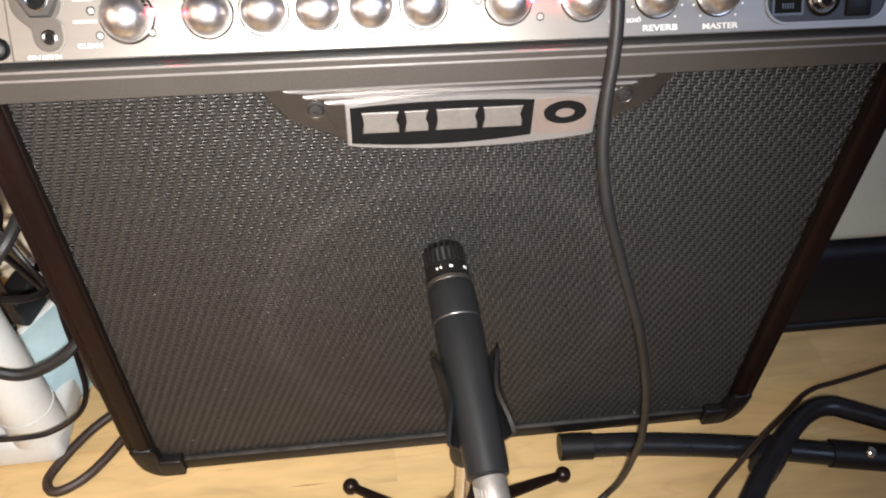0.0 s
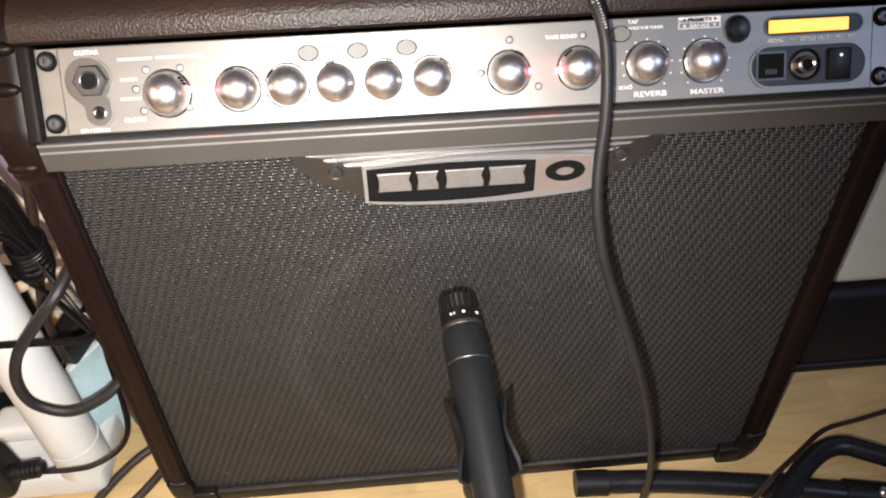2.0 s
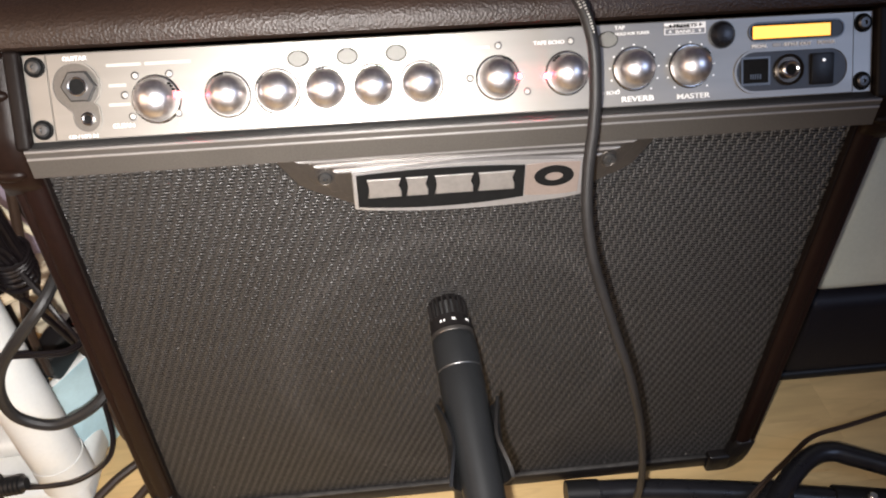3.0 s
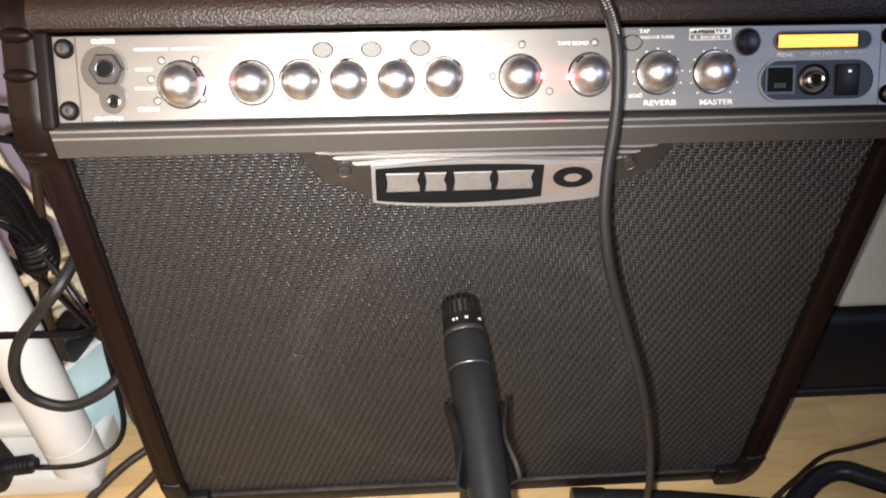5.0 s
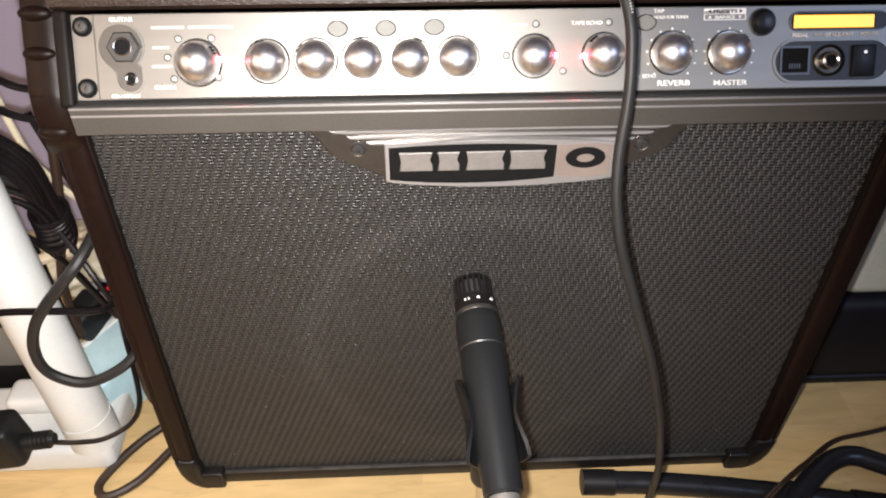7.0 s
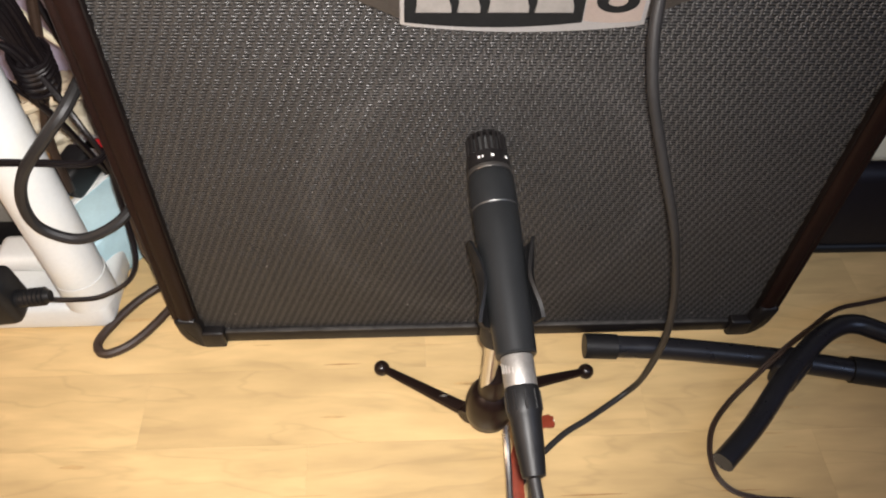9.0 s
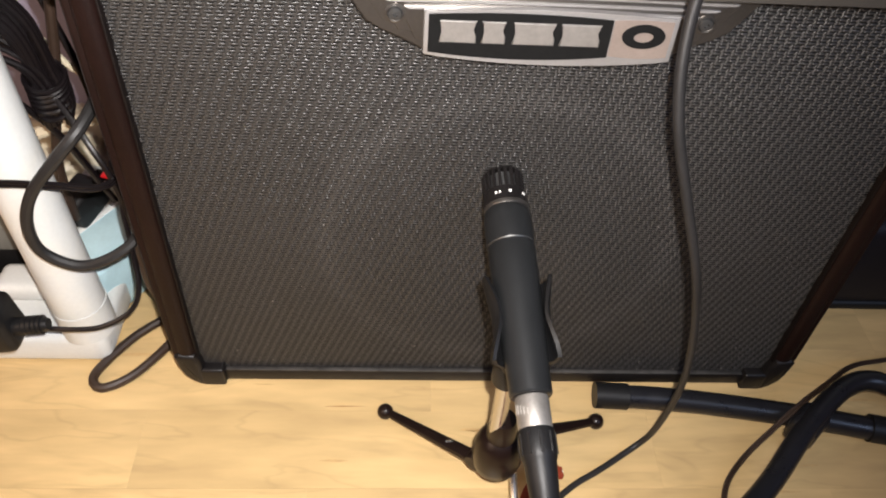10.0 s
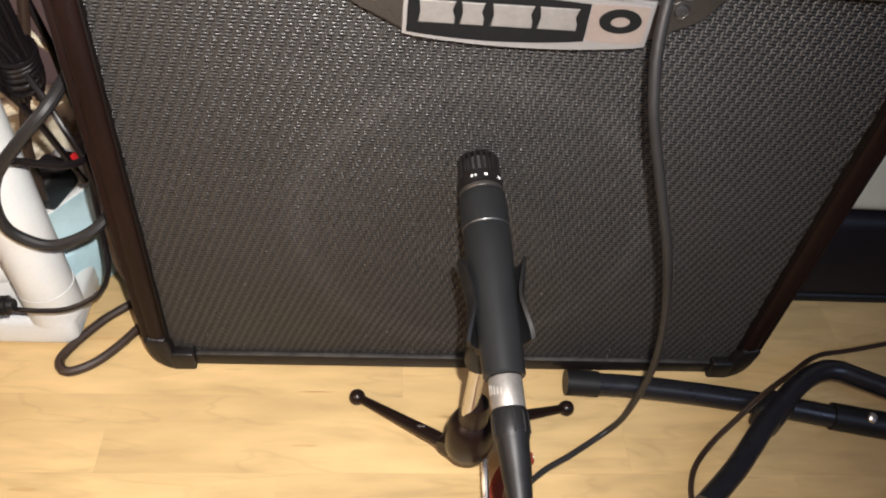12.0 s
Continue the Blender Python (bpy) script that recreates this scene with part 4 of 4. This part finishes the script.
part("end_stripe", box((0.0458, -0.0932, 0.0022), (0.0542, -0.0924, 0.0072), 0.0002), PRINT, tie)

# ---- tube stand and thin lead on the floor ----
rack = thing("tube_stand", (0.25, -0.045, 0), "black powder-coated steel tube stand lying on the floor", "stand")
part("base_tube", sweep([(0.092, -0.026, 0.0145), (0.165, -0.031, 0.0145), (0.260, -0.045, 0.0145), (0.333, -0.060, 0.0145), (0.48, -0.09, 0.0145)], 0.0098, 20, 0.01), TUBE, rack)
part("end_cap", sweep([(0.089, -0.0258, 0.0145), (0.104, -0.0265, 0.0145), (0.117, -0.0275, 0.0145)], 0.0112, 20, 0.006), RUBBER, rack, "black rubber tube end cap")
part("second_cap", sweep([(0.318, -0.0565, 0.0145), (0.36, -0.065, 0.0145), (0.40, -0.0735, 0.0145)], 0.0118, 20, 0.006), RUBBER, rack)
part("bent_tube", sweep([(0.176, -0.143, 0.026), (0.211, -0.112, 0.028), (0.249, -0.072, 0.034), (0.285, -0.040, 0.036), (0.309, -0.026, 0.036), (0.327, -0.024, 0.036), (0.345, -0.032, 0.036), (0.42, -0.070, 0.036)], 0.0088, 20, 0.006), TUBE, rack)
part("cross_joint", box((-0.016, -0.012, -0.014), (0.016, 0.012, 0.013), 0.006, 3, Matrix.Translation((0.258, -0.062, 0.026)) @ Matrix.Rotation(radians(42), 4, "Z")), TUBE, rack)
part("joint_bolt", lathe([(0.0045, 0.0), (0.0045, 0.003), (0.003, 0.0045), (0, 0.0047)], 16, Matrix.Translation((0.345, -0.066, 0.0255))), STEEL, rack)

THIN = [(0.50, 0.05, 0.003), (0.383, 0.024, 0.004), (0.333, 0.009, 0.012), (0.290, -0.022, 0.028), (0.258, -0.044, 0.032), (0.234, -0.060, 0.020), (0.206, -0.080, 0.006), (0.185, -0.104, 0.003), (0.177, -0.133, 0.003), (0.184, -0.153, 0.003), (0.206, -0.163, 0.003), (0.26, -0.17, 0.003), (0.40, -0.20, 0.003)]
twin = thing("thin_twin_lead", (0.2, -0.1, 0), "thin brown-black twin lead curling on the floor", "cable")
bm = sweep(THIN, 0.0012, 8, offset=(-0.0012, 0))
part("twin_jacket", sweep(THIN, 0.0012, 8, offset=(0.0012, 0), bm=bm), BROWNCABLE, twin)

# ---- beside the amplifier: black case with a cream box on it ----
case = thing("equipment_case", (0.48, 0.2, 0), "low black vinyl equipment case with rounded corners on the floor", "case")
part("case_body", box((0.335, 0.086, 0.004), (0.62, 0.33, 0.112), 0.014, 4), BLACKBOX, case)
part("case_edge", box((0.333, 0.084, 0.0), (0.622, 0.332, 0.012), 0.005, 3), RUBBER, case)
tub = thing("cream_box", (0.48, 0.2, 0.112), "cream plastic box with rounded edges on the black case", "box")
part("box_body", box((0.338, 0.092, 0.1125), (0.62, 0.325, 0.36), 0.016, 4), CREAM, tub)
part("box_lid", box((0.336, 0.090, 0.36), (0.622, 0.327, 0.378), 0.006, 3), CREAM, tub)

# ---- behind and left: white pipe, power strip and tangled leads ----
pipe = thing("white_pipe", (-0.345, 0.03, 0), "white plastic upright pipe standing in a long white foot", "pipe")
part("pipe_tube", sweep([(-0.3425, 0.031, 0.03), (-0.348, 0.031, 0.20), (-0.359, 0.031, 0.60), (-0.37, 0.031, 1.1)], 0.0215, 32, 0.05), WHITEPLASTIC, pipe)
part("pipe_collar", sweep([(-0.3424, 0.031, 0.030), (-0.3429, 0.031, 0.048), (-0.3434, 0.031, 0.062)], 0.0221, 32, 0.006), WHITEPLASTIC, pipe)
part("pipe_foot", box((-0.50, 0.013, 0.0), (-0.3255, 0.090, 0.034), 0.008, 4), WHITEPLASTIC, pipe, "white plastic pipe foot")
block = thing("white_adapter", (-0.40, 0.066, 0.034), "small white plastic adapter lying on the white pipe foot", "adapter")
part("adapter_body", box((-0.425, 0.050, 0.034), (-0.376, 0.083, 0.054), 0.008, 4), WHITEPLASTIC, block)
SP = Matrix.Translation((-0.331, 0.126, 0)) @ Matrix.Rotation(radians(-31), 4, "Z")
strip = thing("power_strip", (-0.333, 0.128, 0), "pale blue plastic power strip on the floor beside the amplifier", "power strip")
part("strip_body", box((-0.028, -0.064, 0.0), (0.028, 0.070, 0.060), 0.004, 3, SP), BLUEPLASTIC, strip)
part("strip_edge", box((-0.0285, -0.0645, 0.052), (-0.022, 0.0705, 0.0625), 0.002, 2, SP), WHITEPLASTIC, strip)

for at, turn, size in (((-0.366, 0.134, 0.079), -25, (0.013, 0.020, 0.017)), ((-0.332, 0.166, 0.080), 30, (0.014, 0.016, 0.018))):
    a = thing("mains_plug", at, "black mains plug in the pale blue power strip", "plug", "plugs in the power strip")
    m = Matrix.Translation(at) @ Matrix.Rotation(radians(turn), 4, "Z") @ Matrix.Rotation(radians(14), 4, "X")
    part("plug_body", box([-c for c in size], size, 0.006, 3, m), RUBBER, a)
    part("plug_neck", lathe([(0.008, 0), (0.0075, 0.008), (0.005, 0.024)], 18, m @ Matrix.Translation((0, -size[1], 0)) @ Matrix.Rotation(radians(90), 4, "X")), RUBBER, a)

black = thing("black_plug", (-0.375, -0.01, 0.06), "black moulded plug with a ribbed strain relief", "plug")
PB = Matrix.Translation((-0.381, -0.012, 0.084)) @ Matrix.Rotation(radians(-8), 4, "Y")
part("plug_body", box((-0.05, -0.014, -0.022), (0.0085, 0.018, 0.022), 0.007, 3, PB), RUBBER, black)
part("plug_label", box((-0.0495, -0.0148, -0.010), (-0.028, -0.0138, 0.012), 0.0003, 1, PB), YELLOW, black, "yellow and black warning label")
for k in range(3):
    part("label_bar", box((-0.047 + 0.006 * k, -0.0152, -0.008), (-0.044 + 0.006 * k, -0.0146, 0.010), m=PB), RECESS, black)
relief = part("strain_relief", lathe([(0.0075, 0), (0.0062, 0.022), (0.0045, 0.026)], 18, PB @ Matrix.Translation((0.008, 0, -0.004)) @ Matrix.Rotation(radians(90), 4, "Y")), RUBBER, black)
for k in range(6):
    part("relief_rib", lathe([(0.0066, 0), (0.0076, 0.0006), (0.0076, 0.0016), (0.0066, 0.0022)], 18, PB @ Matrix.Translation((0.010 + 0.0036 * k, 0, -0.004)) @ Matrix.Rotation(radians(90), 4, "Y")), RUBBER, relief)
part("plug_lead", sweep([(-0.350, -0.011, 0.078), (-0.330, -0.011, 0.077), (-0.310, -0.008, 0.077), (-0.288, -0.002, 0.088), (-0.279, 0.006, 0.105), (-0.281, 0.02, 0.130), (-0.283, 0.03, 0.165), (-0.282, 0.04, 0.20), (-0.28, 0.05, 0.25)], 0.0021, 10), GLOSSCABLE, black)


def loose(name, label, points, r, mat, **k):
    ob = thing(name, points[0], label, "cable")
    part("jacket", sweep(points, r, 10, **k), mat, ob)
    return ob


loose("looped_lead", "thick dark grey lead looped beside the amplifier", [(-0.272, 0.10, 0.235), (-0.275, 0.05, 0.262), (-0.285, 0.01, 0.254), (-0.304, 0.0, 0.234), (-0.326, -0.001, 0.206), (-0.336, -0.002, 0.178), (-0.333, -0.002, 0.153), (-0.311, -0.001, 0.139), (-0.286, 0.005, 0.145), (-0.272, 0.02, 0.152), (-0.270, 0.06, 0.15), (-0.272, 0.14, 0.13)], 0.0042, CABLE)
loose("floor_lead", "dark brown lead lying in a loop on the floor", [(-0.270, 0.14, 0.02), (-0.278, 0.075, 0.0055), (-0.289, 0.062, 0.0045), (-0.311, 0.040, 0.0045), (-0.329, 0.013, 0.0045), (-0.336, -0.006, 0.0045), (-0.326, -0.016, 0.0045), (-0.303, -0.002, 0.0045), (-0.279, 0.034, 0.0045), (-0.271, 0.06, 0.0055), (-0.270, 0.12, 0.012)], 0.0040, BROWNCABLE)
TW = [(-0.44, 0.0, 0.208), (-0.40, 0.0, 0.208), (-0.352, 0.004, 0.212), (-0.315, 0.004, 0.212), (-0.285, 0.012, 0.204), (-0.275, 0.03, 0.205), (-0.272, 0.07, 0.22), (-0.275, 0.15, 0.24)]
ob = thing("twin_lead", TW[0], "glossy black twin lead stretched past the white pipe", "cable")
bm = sweep(TW, 0.0016, 8, offset=(0, 0.0015))
part("jacket", sweep(TW, 0.0016, 8, offset=(0, -0.0015), bm=bm), GLOSSCABLE, ob)
bundle = thing("lead_bundle", (-0.32, 0.06, 0.27), "glossy black thin lead folded into a tied bundle", "cable")
rnd = random.Random(11)
for k in range(24):
    a, q = rnd.uniform(0, 2 * math.pi), 0.0105 * rnd.random() ** 0.5
    ox, oy, low = q * math.cos(a), q * math.sin(a), rnd.uniform(-0.008, 0.008)
    part("bundle_strand", sweep([(-0.388 + ox, 0.070 + oy, 0.326 + low), (-0.353 + ox * 0.9, 0.063 + oy, 0.318 + 0.8 * ox), (-0.327 + ox * 0.85, 0.059 + oy, 0.300 + 0.5 * ox), (-0.319 + ox * 0.8, 0.057 + oy * 0.8, 0.268),
                                 (-0.318 + ox * 1.2, 0.056 + oy * 1.2, 0.245), (-0.318 + ox * 0.9, 0.056 + oy, 0.229 + low * 0.6)], 0.0021, 7), GLOSSCABLE, bundle)
for k in range(6):
    at = Vector((-0.3185, 0.057, 0.262 - 0.0042 * k))
    m = Matrix.Translation(at) @ pose(0, 0, 0, 14 + 3 * k, 8 - 4 * k, 0)
    ring = [m @ Vector((0.0128 * math.cos(a), 0.0128 * math.sin(a), 0.0018 * math.sin(a + k))) for a in np.linspace(0, 2 * math.pi, 15)]
    part("bundle_wrap", sweep(ring, 0.0019, 8), GLOSSCABLE, bundle)
for k in range(11):
    a, q = rnd.uniform(0, 2 * math.pi), 0.0080 * rnd.random() ** 0.5
    ox, oy = q * math.cos(a), q * math.sin(a)
    part("bundle_strand", sweep([(-0.402 + ox, 0.050 + oy, 0.283 + ox), (-0.368 + ox, 0.050 + oy, 0.292 + ox), (-0.343 + ox, 0.052 + oy, 0.288 + oy), (-0.328 + ox, 0.054 + oy, 0.272), (-0.320 + ox, 0.056 + oy, 0.250)], 0.0022, 7), GLOSSCABLE, bundle)
TAIL = [(-0.310, 0.045, 0.252), (-0.299, 0.036, 0.240), (-0.288, 0.026, 0.224), (-0.280, 0.022, 0.205), (-0.2765, 0.022, 0.175), (-0.2765, 0.026, 0.13), (-0.278, 0.034, 0.08)]
bm = sweep(TAIL, 0.0017, 8, offset=(0, 0.0016))
part("bundle_tail", sweep(TAIL, 0.0017, 8, offset=(0, -0.0016), bm=bm), GLOSSCABLE, bundle)
loose("side_lead", "dark brown lead hanging close against the amplifier side", [(-0.269, 0.03, 0.20), (-0.272, 0.022, 0.16), (-0.275, 0.020, 0.12), (-0.275, 0.024, 0.085), (-0.272, 0.045, 0.055), (-0.270, 0.09, 0.04)], 0.0044, BROWNCABLE)
loose("upright_lead", "thick brown-black lead hanging behind the bundle", [(-0.285, 0.075, 0.42), (-0.302, 0.072, 0.33), (-0.316, 0.072, 0.262), (-0.328, 0.072, 0.22), (-0.341, 0.074, 0.17), (-0.352, 0.090, 0.10)], 0.0036, BROWNCABLE)
loose("thin_lead", "thin black lead curling beside the white pipe", [(-0.40, 0.05, 0.262), (-0.372, 0.045, 0.258), (-0.352, 0.045, 0.246), (-0.345, 0.047, 0.228), (-0.352, 0.05, 0.208), (-0.37, 0.055, 0.198)], 0.0013, GLOSSCABLE)
loose("cream_lead", "cream lead hanging down behind the amplifier", [(-0.40, 0.13, 0.46), (-0.366, 0.125, 0.345), (-0.357, 0.12, 0.301), (-0.353, 0.12, 0.274), (-0.345, 0.122, 0.250), (-0.325, 0.13, 0.215), (-0.275, 0.14, 0.19)], 0.0028, CREAMCABLE)
loose("cream_lead", "cream lead lying over the power strip", [(-0.405, 0.11, 0.155), (-0.371, 0.105, 0.174), (-0.346, 0.105, 0.184), (-0.321, 0.105, 0.191), (-0.272, 0.12, 0.195)], 0.0050, CREAMCABLE)
for pts in ([(-0.42, 0.10, 0.405), (-0.36, 0.085, 0.380), (-0.31, 0.06, 0.362), (-0.272, 0.07, 0.355)], [(-0.42, 0.09, 0.365), (-0.36, 0.075, 0.352), (-0.31, 0.06, 0.338), (-0.272, 0.08, 0.33)], [(-0.42, 0.10, 0.45), (-0.35, 0.09, 0.44), (-0.272, 0.09, 0.43)],
            [(-0.300, 0.10, 0.46), (-0.292, 0.09, 0.36), (-0.288, 0.085, 0.30), (-0.296, 0.10, 0.22), (-0.310, 0.11, 0.12)], [(-0.33, 0.10, 0.32), (-0.31, 0.09, 0.25), (-0.30, 0.085, 0.19), (-0.275, 0.09, 0.17)], [(-0.42, 0.06, 0.30), (-0.37, 0.05, 0.27), (-0.33, 0.06, 0.22), (-0.31, 0.08, 0.13)]):
    loose("tangled_lead", "black lead in the tangle behind the amplifier", pts, 0.0027, GLOSSCABLE)
heap = thing("plastic_bag", (-0.42, 0.27, 0), "crumpled cream plastic bag on the floor behind the leads", "bag")
bm = bmesh.new()
bmesh.ops.create_icosphere(bm, subdivisions=5, radius=1.0)
for v in bm.verts:
    k = 1 + 0.26 * noise.noise(v.co * 1.7) + 0.14 * noise.noise(v.co * 4.3) + 0.05 * noise.noise(v.co * 10)
    v.co = Vector((-0.425 + v.co.x * k * 0.060, 0.275 + v.co.y * k * 0.046, max(0.0, 0.030 + v.co.z * k * 0.044)))
part("bag_body", bm, CREAMCABLE, heap)
loose("cream_trunk_lead", "thick cream flexible lead lying along the wall", [(-0.62, 0.335, 0.012), (-0.53, 0.322, 0.016), (-0.46, 0.322, 0.034), (-0.40, 0.326, 0.030), (-0.33, 0.325, 0.012), (-0.27, 0.330, 0.011)], 0.0105, CREAMCABLE)

brick = thing("black_adapter", (-0.43, 0.13, 0), "black plastic mains adapter standing behind the white pipe", "adapter")
part("adapter_body", box((-0.47, 0.10, 0.0), (-0.402, 0.17, 0.15), 0.008, 3), RUBBER, brick)
part("adapter_label", box((-0.455, 0.0995, 0.05), (-0.417, 0.1005, 0.10), 0.0002), GREYBTN, brick)
pale = thing("white_plug", (-0.372, 0.203, 0), "white mains plug with a lit red rocker among the leads", "plug")
WP = Matrix.Translation((-0.372, 0.203, 0)) @ Matrix.Rotation(radians(-12), 4, "Z")
part("plug_body", box((-0.026, -0.016, 0.0), (0.026, 0.016, 0.050), 0.006, 3, WP), WHITEPLASTIC, pale)
part("rocker_frame", box((-0.012, -0.007, 0.049), (0.015, 0.008, 0.0512), 0.001, 1, WP), RECESS, pale)
part("rocker", box((-0.002, -0.005, 0.0505), (0.012, 0.005, 0.0535), 0.0015, 2, WP), REDGLOW, pale, "lit red rocker")

# ---- floor strips last ----
X0, X1, W = -0.95, 0.95, 0.070
strip_meshes = {}


def strip_mesh(length):
    key = round(length, 3)
    if key not in strip_meshes:
        bm = box((0, 0.00004, -0.004), (length - 0.00006, W - 0.00004, 0.0), 0.00006, 1)
        me = bpy.data.meshes.new("floor_strip")
        bm.to_mesh(me)
        bm.free()
        me.materials.append(WOOD)
        strip_meshes[key] = me
    return strip_meshes[key]


y = -0.104 - 12 * W
while y < 0.355:
    seam = -0.285 if abs(y + 0.104) < 0.01 else 0.272 if abs(y + 0.174) < 0.01 else -0.05
    x = seam - 0.42 * math.ceil((seam - X0) / 0.42)
    while x < X1:
        ob = new("floor_strip", strip_mesh(0.42))
        ob.location = (x, y, 0.0)
        ob.parent = floor
        x += 0.42
    y += W
rnd = random.Random(4)
for k in range(26):
    x, y, a, b = rnd.uniform(-0.36, 0.36), rnd.uniform(-0.26, 0.03), rnd.uniform(0.006, 0.03), rnd.uniform(0.0004, 0.0022)
    n = 9
    outline = [(x + a * (2 * i / n - 1), y + b * math.sin(math.pi * i / n) * rnd.uniform(0.5, 1)) for i in range(n + 1)] + [(x + a * (1 - 2 * i / n), y - b * math.sin(math.pi * i / n) * rnd.uniform(0.5, 1)) for i in range(1, n)]
    part("wood_mark", prism(outline, 0.0003, m=Matrix.Translation((0, 0, -0.0002))), WOODFAINT if k % 4 else WOODMARK, floor, "soft grain mark in the wood")
part("wood_mark", prism([(-0.140, -0.0297), (-0.125, -0.0300), (-0.106, -0.0293), (-0.125, -0.0288)], 0.0004, m=Matrix.Translation((0, 0, -0.0002))), WOODMARK, floor, "fine dark grain mark")
